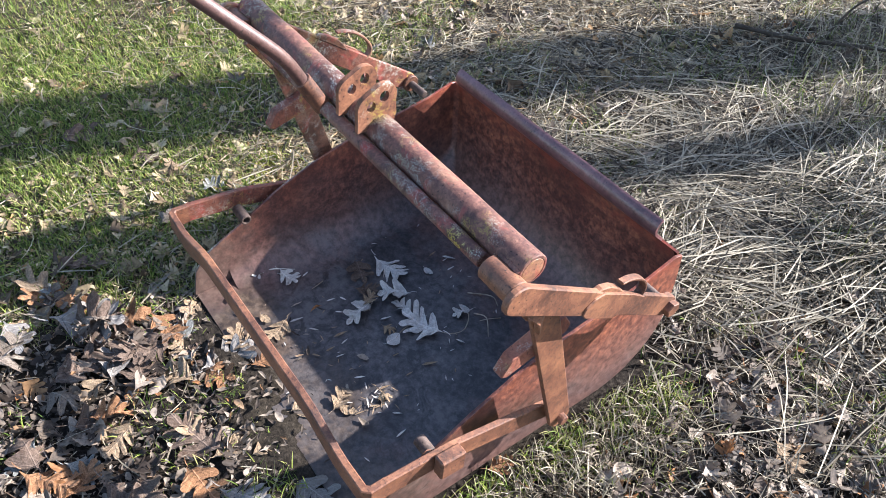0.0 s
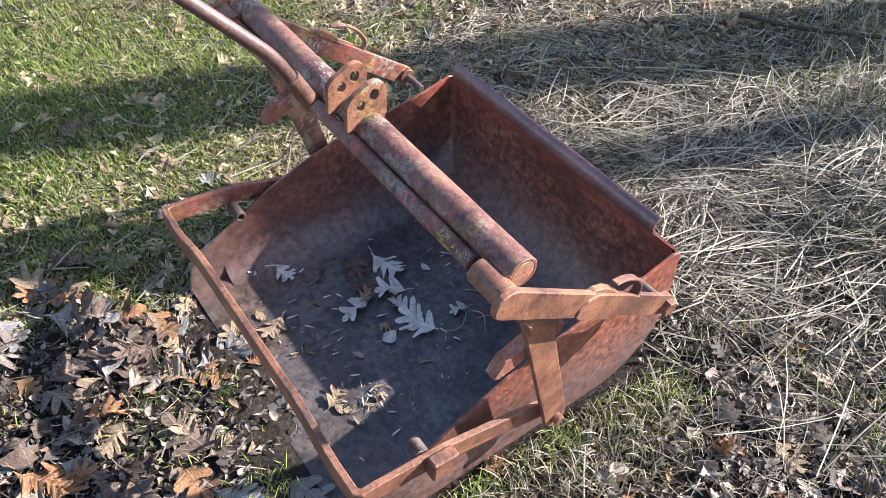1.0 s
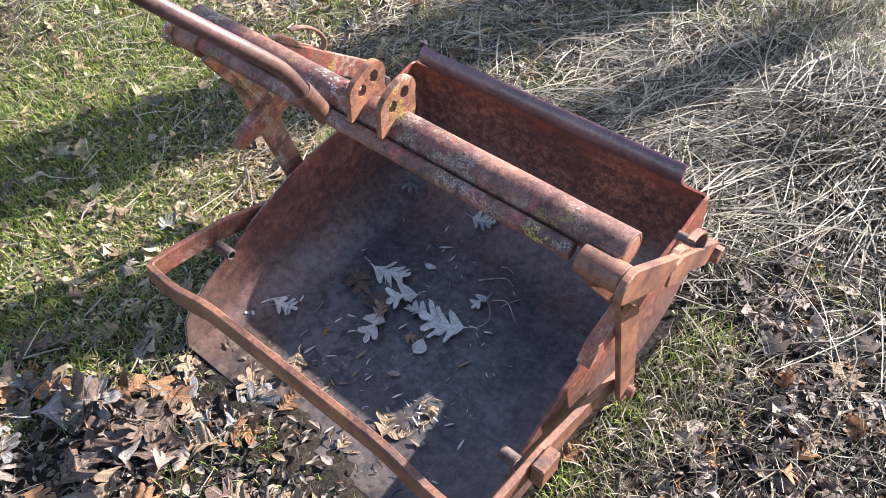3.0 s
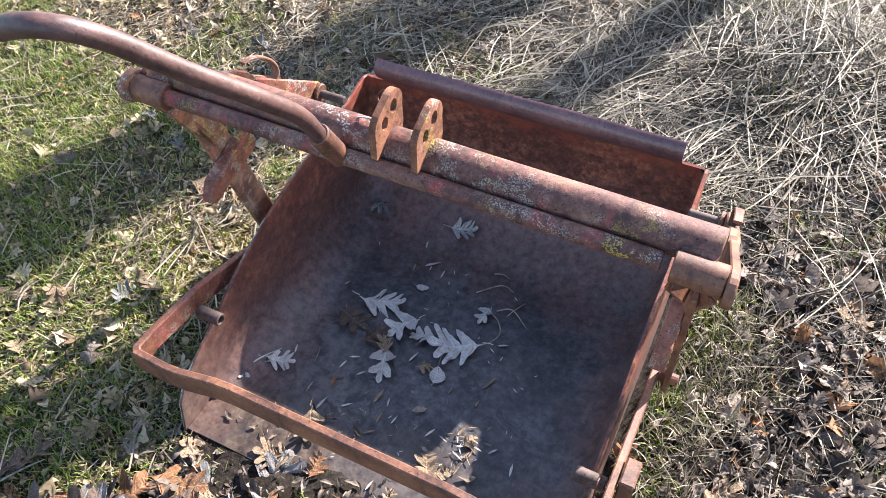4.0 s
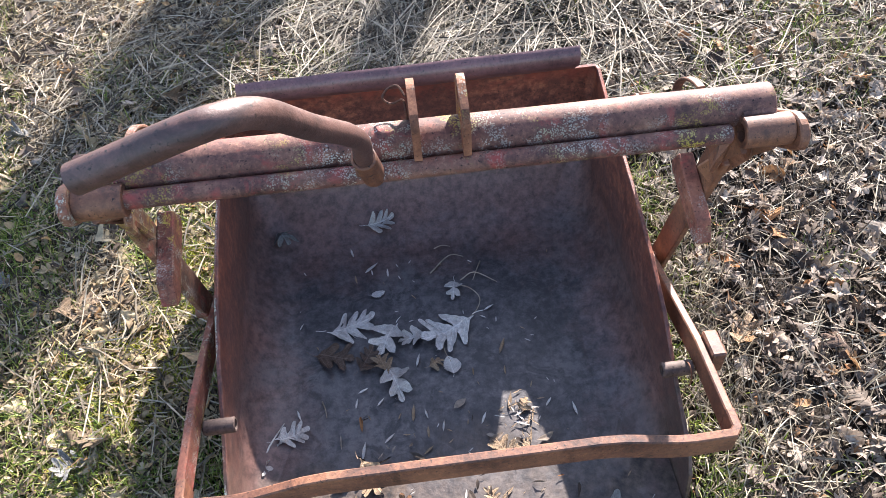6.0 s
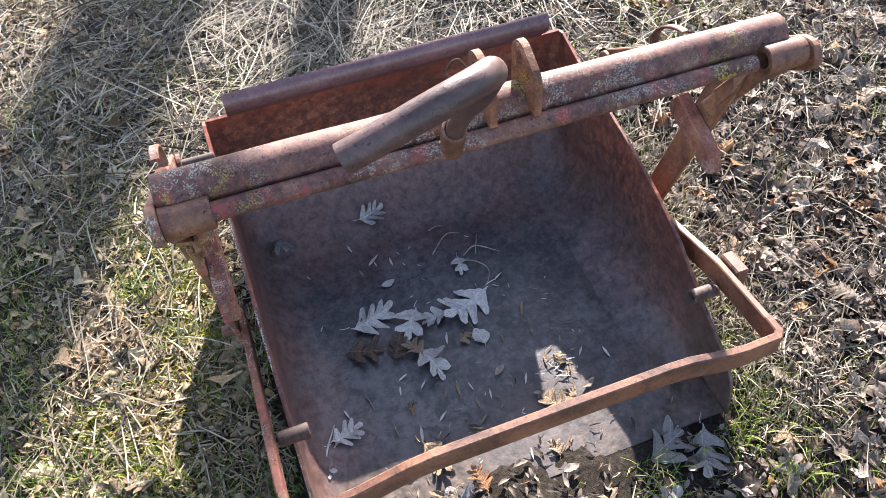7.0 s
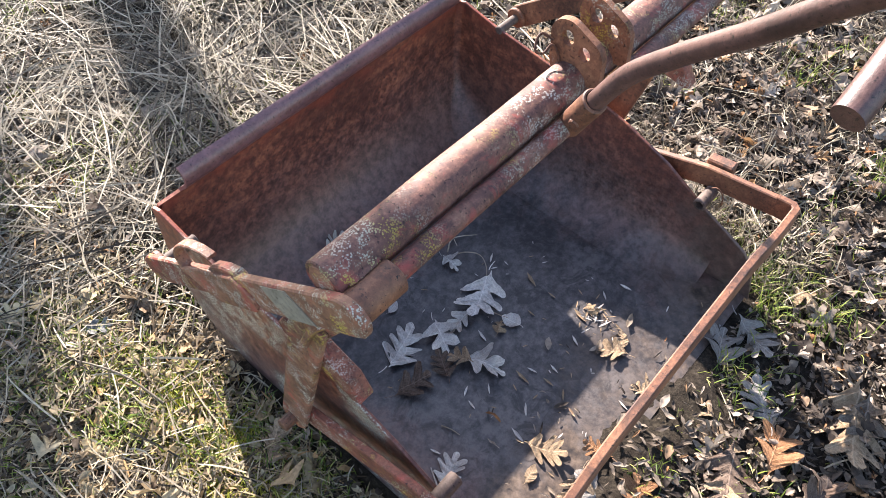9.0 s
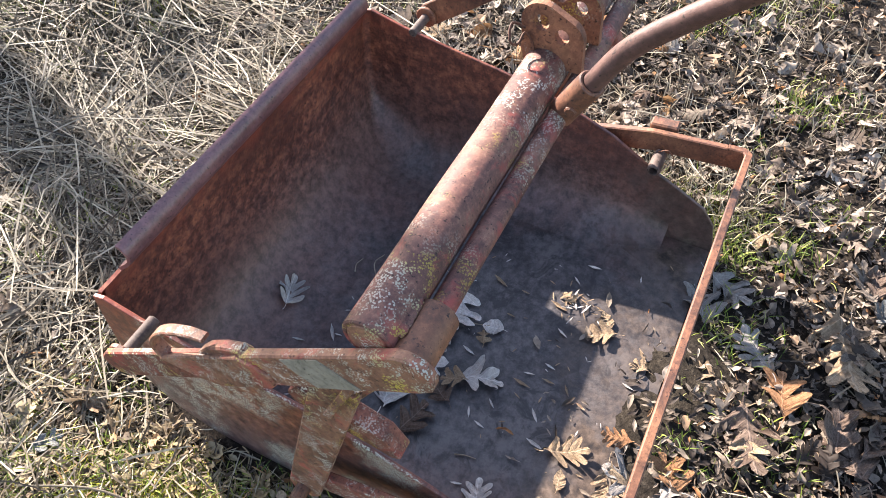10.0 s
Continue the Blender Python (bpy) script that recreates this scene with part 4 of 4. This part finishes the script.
def front_only(x, y):
    return rest(x, y) * (0.16 + 0.84 * (1 - step(y, -0.25, -0.05)) * step(0.55 - x, 0.0, 0.2))


litter("leaf_litter", 900, front_only, 0.030, 0.075, "grey and brown dead oak leaves strewn over the ground", LITTER)
def east(x, y):
    return step(x, 0.40, 0.52) * litter_zone(x, y) * (1 - 0.75 * heap_zone(x, y))


litter("brown_leaf_litter", 3000, east, 0.028, 0.062, "curled brown and tan dead oak leaves beside the scoop", LITTER_BROWN)
def behind(x, y):
    return step(y, 0.62, 0.80) * (0.55 + 0.45 * wave(x, y, 0.45, 63))


litter("grey_leaf_litter", 1300, behind, 0.028, 0.066, "greyish dead leaves caught in the straw behind the scoop", LITTER_BROWN)
litter("leaf_bits", 7000, rest, 0.010, 0.030, "torn pieces of dead brown leaves", LITTER)
litter("leaf_crumbs", 13000, lambda x, y: np.clip(rest(x, y) * 1.2, 0, 1), 0.006, 0.020, "small bits of broken dead leaves", LITTER)
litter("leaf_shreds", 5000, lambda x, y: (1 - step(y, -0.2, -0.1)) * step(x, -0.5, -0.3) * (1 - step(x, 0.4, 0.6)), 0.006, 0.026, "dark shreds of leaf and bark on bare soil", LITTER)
litter("bleached_leaf_litter", 1000, west, 0.028, 0.070, "bleached tan dead leaves among moss and straw", LITTER_PALE)
litter("bleached_leaf_bits", 6500, west, 0.010, 0.030, "torn pieces of bleached leaves", LITTER_PALE)
litter("bleached_leaf_crumbs", 9000, lambda x, y: np.clip(west(x, y) * 1.2, 0, 1), 0.006, 0.020, "small bleached bits of broken leaves", LITTER_PALE)

# single leaves
LEAF_MESH = {}


def leaf(x, y, z, size, turn, material, label, kind=0, tip=0.0, lean=0.0, group="fallen oak leaves", wide=1.0):
    """One lobed leaf with its stem, an object of its own."""
    key = (material.name, kind)
    if key not in LEAF_MESH:
        v, f = leaf_points(72, (3, 2, 3, 2, 0, 3, 2, 4, 3)[kind], 7 + kind, (0.25, -0.5, 0.7, -0.25, 0.1, 1.2, -0.9, 0.8, -0.4)[kind], (0.10, 0.35, -0.22, 0.5, 0.05, 0.7, -0.5, 0.25, 0.9)[kind])
        v = [(a - 0.5, b, c) for a, b, c in v]
        low = sorted(c for _, _, c in v)[len(v) // 8]
        v = [(a, b, c - low) for a, b, c in v]
        k = len(v)
        for i in range(5):
            q = i / 4
            for side in (-1, 1):
                v.append((-0.5 - 0.20 * q, side * 0.008 + 0.05 * q * q, v[2][2] + 0.03 * q))
        f += [(k + 2 * i, k + 2 * i + 1, k + 2 * i + 3, k + 2 * i + 2) for i in range(4)]
        me = bpy.data.meshes.new("oak_leaf")
        me.from_pydata(v, [], f)
        me.materials.append(material)
        me.polygons.foreach_set("use_smooth", [True] * len(me.polygons))
        LEAF_MESH[key] = me
    ob = new("oak_leaf", LEAF_MESH[key])
    ob.matrix_world = pose(x, y, z, lean, tip, turn) @ Matrix.Diagonal((size, size * wide, size, 1))
    return tagged(ob, label, "leaf", group)


IN_BUCKET = "leaves in the bucket"
for x, y, size, turn, kind, wide in ((0.012, 0.252, 0.112, 205, 0, 1.1), (-0.183, 0.284, 0.100, 15, 2, 1.0), (-0.109, 0.250, 0.078, 245, 3, 1.1), (-0.058, 0.244, 0.062, 185, 1, 0.8), (-0.101, 0.150, 0.086, 290, 3, 0.8), (0.032, 0.353, 0.050, 265, 3, 0.9), (0.009, 0.173, 0.040, 100, 4, 1.5), (-0.296, 0.059, 0.066, 20, 0, 1.0), (-0.341, 0.078, 0.048, 78, 4, 0.7), (-0.330, 0.048, 0.042, 15, 4, 0.7), (-0.345, 0.003, 0.034, 310, 3, 1.0)):
    leaf(x, y, 0.005, size, turn, LEAF_PALE, "pale bleached oak leaf lying on the bucket floor", kind, group=IN_BUCKET, wide=wide)
leaf(-0.114, 0.540, 0.026, 0.066, 20, LEAF_PALE, "pale grey curled leaf at the foot of the back wall", 5, lean=22, group=IN_BUCKET)
leaf(-0.322, 0.508, 0.040, 0.060, 300, LEAF_GREY, "grey-green withered leaf at the foot of the back wall", 6, tip=-20, group=IN_BUCKET)
leaf(-0.220, 0.218, 0.006, 0.080, 345, LEAF_BROWN, "brown curled leaf on the bucket floor", 1, group=IN_BUCKET)
leaf(-0.155, 0.200, 0.008, 0.062, 60, LEAF_BROWN, "brown curled leaf on the bucket floor", 2, group=IN_BUCKET)
leaf(-0.122, 0.186, 0.012, 0.050, 110, LEAF_TAN, "tan leaf piece on the bucket floor", 1, group=IN_BUCKET)
for x, y, size, turn, kind in ((-0.156, -0.037, 0.075, 300, 0), (-0.205, -0.045, 0.036, 10, 4), (0.087, -0.013, 0.058, 120, 1), (0.053, -0.094, 0.036, 90, 1), (0.120, -0.008, 0.040, 35, 4), (-0.020, 0.178, 0.034, 20, 6), (-0.179, -0.120, 0.080, 200, 0), (0.136, 0.070, 0.034, 60, 6)):
    leaf(x, y, 0.007, size, turn, LEAF_TAN, "small tan dead leaf on the bucket floor", kind, group=IN_BUCKET)
leaf(-0.097, -0.105, 0.012, 0.055, 95, LEAF_ORANGE, "orange-brown dead leaf at the bucket mouth", 2, group=IN_BUCKET)
leaf(-0.125, 0.361, 0.005, 0.030, 10, LEAF_PALE, "small oval pale leaf on the bucket floor", 4, group=IN_BUCKET)

ON_GROUND = "fallen oak leaves round the scoop"
for x, y, size, turn, kind in ((-0.40, -0.39, 0.165, 60, 0), (-0.15, -0.165, 0.125, 100, 0), (-0.26, -0.38, 0.09, 150, 1), (0.18, -0.27, 0.10, 40, 2), (-0.44, -0.54, 0.11, 10, 0), (-0.03, 1.86, 0.085, 200, 2), (0.24, -0.155, 0.10, 20, 1), (0.30, -0.190, 0.10, 250, 0)):
    leaf(x, y, ground_height(x, y) + 0.014, size, turn, LEAF_FADED, "large pale bleached oak leaf on the ground", kind, lean=6, group=ON_GROUND)
for x, y, size, turn, kind in ((-0.30, -0.25, 0.115, 20, 0), (0.40, 0.18, 0.06, 80, 2), (-0.40, 1.11, 0.07, 10, 1), (-0.05, -0.57, 0.12, 40, 2), (0.11, -0.33, 0.10, 10, 1), (-0.36, -0.30, 0.09, 70, 3), (-0.02, -0.52, 0.09, 130, 0)):
    leaf(x, y, ground_height(x, y) + 0.016, size, turn, LEAF_ORANGE, "orange-brown oak leaf on the ground", kind, lean=-5, group=ON_GROUND)
for x, y, size, turn, kind in ((0.25, -0.41, 0.17, 200, 2), (-0.75, 0.39, 0.10, 20, 0), (0.58, 0.17, 0.085, 60, 0), (0.72, 0.67, 0.08, 0, 0), (-0.47, 0.31, 0.09, 30, 2), (-0.16, -0.28, 0.10, 220, 1), (-0.07, -0.43, 0.09, 300, 2), (-0.02, -0.30, 0.07, 200, 3), (0.10, -0.20, 0.05, 90, 1)):
    leaf(x, y, ground_height(x, y) + 0.014, size, turn, LEAF_TAN, "tan dry oak leaf on the ground", kind, tip=5, group=ON_GROUND)
for x, y, size, turn, kind in ((0.01, -0.30, 0.14, 200, 2), (-0.29, -0.45, 0.12, 90, 1), (-0.93, -0.07, 0.10, 0, 2), (-1.14, -0.20, 0.12, 60, 1), (-0.20, -0.34, 0.11, 170, 0), (0.06, -0.45, 0.13, 30, 2)):
    leaf(x, y, ground_height(x, y) + 0.012, size, turn, LEAF_BROWN, "dark brown withered oak leaf on the ground", kind, lean=4, group=ON_GROUND)
rng = random.Random(11)
TONES = ((LEAF_TAN, "tan dry"), (LEAF_DULL, "dull greyish-tan"), (LEAF_DULL, "dull greyish-tan"), (LEAF_BROWN, "brown withered"), (LEAF_BROWN, "brown withered"), (LEAF_BROWN, "brown withered"), (LEAF_GREY, "grey weathered"), (LEAF_ORANGE, "orange-brown"))
EAST = ((LEAF_TAN, "tan dry"), (LEAF_DULL, "dull greyish-tan"), (LEAF_BROWN, "brown withered"))
WEST = ((LEAF_STRAW, "straw-coloured"), (LEAF_STRAW, "straw-coloured"), (LEAF_TAN, "tan dry"), (LEAF_DULL, "dull greyish-tan"), (LEAF_GREY, "grey weathered"))
for k in range(108):
    tones = TONES
    if k < 68:
        x, y = rng.uniform(-0.62, 0.45), rng.uniform(-0.75, -0.17)
        if x > -0.25 and y > -0.40 and k % 5:
            x -= 0.35
        if x < -0.34 and y > -0.33:
            y -= 0.22
    elif k < 88:
        x, y, tones = rng.uniform(0.5, 1.3), rng.uniform(-0.4, 0.9), EAST
    else:
        x, y, tones = rng.uniform(-1.3, -0.46), rng.uniform(-0.3, 1.1), WEST
    m, word = rng.choice(tones)
    size = rng.uniform(0.060, 0.130) if k < 68 else rng.uniform(0.045, 0.085)
    leaf(x, y, ground_height(x, y) + rng.uniform(0.006, 0.020), size, rng.uniform(0, 360), m, word + " oak leaf on the ground", rng.choice((0, 1, 2, 3, 5, 6, 7, 8)), rng.uniform(-16, 16), rng.uniform(-16, 16), ON_GROUND, rng.uniform(0.6, 1.05))


# loose stalks and sticks on the ground
def stalk(points, r, label, material, name="dry_stalk"):
    bm = sweep(smooth_path([(x, y, ground_height(x, y) + z) for x, y, z in points], 4), ring(r, 7), up=(0.1, 0.2, 1), scale=lambda t: 1 - 0.4 * t)
    return tagged(part(name, dent(bm, r * 0.25, 60), material), label, "stalk", "loose stalks on the ground")


for points, r in (([(0.569, 0.741, 0.02), (0.545, 0.89, 0.04), (0.518, 1.045, 0.03)], 0.0026), ([(0.587, 0.649, 0.02), (0.64, 0.70, 0.022), (0.698, 0.758, 0.02)], 0.0028), ([(0.781, 0.702, 0.02), (0.775, 0.83, 0.04), (0.771, 0.99, 0.03)], 0.0028),
                  ([(0.400, 0.410, 0.02), (0.45, 0.49, 0.022), (0.520, 0.575, 0.018)], 0.0030), ([(0.20, 1.235, 0.05), (0.21, 1.36, 0.09), (0.195, 1.50, 0.09)], 0.0040), ([(0.976, 0.156, 0.012), (1.005, 0.04, 0.02), (1.005, -0.075, 0.012), (1.06, -0.01, 0.03), (1.114, 0.07, 0.02)], 0.0020),
                  ([(-0.55, 0.50, 0.02), (-0.57, 0.60, 0.03), (-0.62, 0.71, 0.02)], 0.0026), ([(-0.70, 0.22, 0.018), (-0.66, 0.34, 0.022), (-0.64, 0.42, 0.016)], 0.0026), ([(0.66, 0.35, 0.014), (0.74, 0.42, 0.02), (0.79, 0.52, 0.012)], 0.0020), ([(0.10, 1.62, 0.05), (0.02, 1.85, 0.16), (-0.02, 2.0, 0.10)], 0.0024)):
    stalk(points, r, "pale dead stalk lying on the litter", STRAW)
for points, r in (([(0.47, -0.09, 0.012), (0.492, -0.117, 0.014), (0.549, -0.293, 0.012), (0.60, -0.43, 0.012)], 0.0055), ([(-0.50, 1.95, 0.04), (-0.30, 2.05, 0.05), (-0.05, 2.25, 0.06), (0.12, 2.30, 0.05)], 0.009), ([(-0.78, 1.55, 0.02), (-0.60, 1.72, 0.03), (-0.42, 1.80, 0.02)], 0.007), ([(-0.28, 2.2, 0.05), (-0.24, 2.24, 0.16), (-0.16, 2.33, 0.24)], 0.005)):
    stalk(points, r, "dark weathered stick on the ground", STICK, "fallen_stick")


# twigs, stalks and chips on the bucket floor
def twig(points, r, name="twig", label="thin dry twig on the bucket floor", material=None):
    bm = sweep(smooth_path(points, 4), ring(r, 6), up=(0.1, 0.1, 1), scale=lambda t: 1 - 0.5 * t)
    return tagged(part(name, bm, material or TWIG), label, "twig", "twigs in the bucket")


twig([(-0.013, 0.401, 0.004), (0.031, 0.441, 0.008), (0.062, 0.436, 0.006)], 0.0017)
twig([(0.049, 0.375, 0.004), (0.080, 0.388, 0.010), (0.125, 0.360, 0.005)], 0.0017)
twig([(0.096, 0.420, 0.004), (0.084, 0.392, 0.007), (0.075, 0.372, 0.004)], 0.0014)
twig([(0.044, 0.362, 0.006), (0.066, 0.345, 0.014), (0.083, 0.318, 0.014), (0.072, 0.290, 0.010), (0.040, 0.262, 0.010)], 0.0015)
twig([(-0.242, 0.125, 0.003), (-0.236, 0.108, 0.004), (-0.233, 0.090, 0.003)], 0.0015)
twig([(-0.006, 0.248, 0.006), (0.000, 0.205, 0.008), (0.010, 0.180, 0.005)], 0.0014)
twig([(0.001, 0.467, 0.004), (0.018, 0.474, 0.004), (0.036, 0.470, 0.003)], 0.0014)
twig([(-0.352, 0.000, 0.006), (-0.336, 0.041, 0.012), (-0.312, 0.086, 0.006)], 0.0022, "leaf_stalk", "pale dry leaf stalk on the bucket floor", LEAF_PALE)
chips = [(-0.178, 0.478), (-0.137, 0.431), (-0.171, 0.404), (0.182, 0.074), (0.228, 0.055), (0.111, 0.083), (-0.163, 0.138), (-0.131, 0.110), (-0.071, 0.080), (-0.047, 0.076), (-0.117, 0.035), (-0.048, 0.004), (-0.017, 0.048), (-0.165, 0.015), (0.080, -0.092), (0.009, -0.088), (0.099, 0.299), (0.113, 0.205), (-0.054, 0.192), (-0.103, 0.414), (0.111, 0.151), (-0.314, 0.111), (-0.285, 0.100), (0.050, 0.155), (0.058, 0.055), (-0.176, 0.112), (-0.046, 0.039)]
chip_meshes = []
for m in (LEAF_PALE, LEAF_TAN):
    bm = bmesh.new()
    q = [(-1, 0, 0), (-0.5, 0.16, 0.10), (0.2, 0.20, 0.05), (1, 0, 0.12), (0.3, -0.17, 0.12), (-0.5, -0.15, 0.02)]
    vs = [bm.verts.new(v) for v in q] + [bm.verts.new((0, 0, 0.0))]
    for i in range(6):
        bm.faces.new((vs[i], vs[(i + 1) % 6], vs[6]))
    me = bpy.data.meshes.new("seed_blade")
    bm.to_mesh(me)
    bm.free()
    me.materials.append(m)
    chip_meshes.append(me)
for k, (x, y) in enumerate(chips):
    ob = new("leaf_sliver", chip_meshes[k % 3 == 2])
    s = rng.uniform(0.009, 0.019)
    ob.matrix_world = pose(x, y, 0.004, rng.uniform(-12, 12), 0, rng.uniform(20, 110)) @ Matrix.Diagonal((s, s, s, 1))
    tagged(ob, "narrow dry leaf sliver on the bucket floor", "leaf sliver", "slivers in the bucket")
for k in range(34):
    ob = new("leaf_sliver", chip_meshes[k % 3 > 0])
    s = rng.uniform(0.005, 0.016)
    ob.matrix_world = pose(rng.gauss(0.130, 0.022), rng.gauss(0.055, 0.026), rng.uniform(0.004, 0.009), rng.uniform(-20, 20), 0, rng.uniform(0, 360)) @ Matrix.Diagonal((s, s * 0.7, s, 1))
    tagged(ob, "dry leaf sliver in a small heap of debris", "leaf sliver", "slivers in the bucket")
for k in range(70):
    ob = new("leaf_sliver", chip_meshes[k % 2])
    s = rng.uniform(0.002, 0.008)
    ob.matrix_world = pose(rng.gauss(0.0, 0.16), rng.uniform(-0.1, 0.45), 0.004, 0, 0, rng.uniform(0, 360)) @ Matrix.Diagonal((s, s, s, 1))
    tagged(ob, "tiny dry leaf crumb on the bucket floor", "leaf sliver", "slivers in the bucket")


# soil washed over the mouth of the bucket
def soil_spill():
    nx, ny = 60, 24
    v = []
    for j in range(ny + 1):
        for i in range(nx + 1):
            x, y = -0.36 + 0.66 * i / nx, -0.30 + 0.30 * j / ny
            mound = 0.015 * max(0, 1 - ((x + 0.03) / 0.29) ** 2) * math.exp(-((y + 0.165) / 0.070) ** 2)
            z = -0.004 + mound * (0.75 + 0.6 * noise.noise(Vector((x * 14, y * 14, 0)))) + 0.004 * noise.noise(Vector((x * 45, y * 45, 4)))
            v.append((x, y, z if y > -0.145 else max(z, ground_height(x, y) - 0.01)))
    f = [(j * (nx + 1) + i, j * (nx + 1) + i + 1, (j + 1) * (nx + 1) + i + 1, (j + 1) * (nx + 1) + i) for j in range(ny) for i in range(nx)]
    return tagged(fast_mesh("soil_spill", v, f, SOIL), "dark crumbly soil washed over the mouth of the bucket", "soil", kind="stuff")


soil_spill()

# crumbs and bits of stalk on the spill
def spill_bits():
    V, F, at = [], [], 0
    kinds = []
    for k in range(5):
        v, f = leaf_points(6, 0, 90 + k, (-0.9, 0.5, 1.1, -0.4, 0.2)[k], 0.3)
        kinds.append((np.array(v) - (0.5, 0, 0), np.array(f)))
    for i in range(300):
        x, y = rs.normal(-0.02, 0.15), -0.27 + 0.36 * rs.uniform(0, 1) ** 1.8
        if abs(x) > 0.36 or (y > -0.15 and abs(x + 0.04) > 0.30) or (y > -0.08 and i % 3):
            continue
        v, f = kinds[i % 5]
        size = rs.uniform(0.008, 0.034)
        m = np.array(Euler((rs.normal(0, 0.15), rs.normal(0, 0.15), rs.uniform(0, 6.28))).to_matrix())
        q = (v * size * np.array((1, rs.uniform(0.2, 0.8), 1))) @ m.T
        q[:, 2] -= np.percentile(q[:, 2], 15)
        z = 0.016 * max(0, 1 - ((x + 0.03) / 0.29) ** 2) * math.exp(-((y + 0.165) / 0.070) ** 2)
        V.append(q + (x, y, max(z, 0.004 if y > -0.145 else ground_height(x, y)) + 0.002))
        F.append(f + at)
        at += len(v)
    return tagged(fast_mesh("spill_litter", np.concatenate(V).tolist(), np.concatenate(F).tolist(), LITTER), "broken leaves and bits on the soil at the bucket mouth", "leaf litter", kind="stuff")


spill_bits()
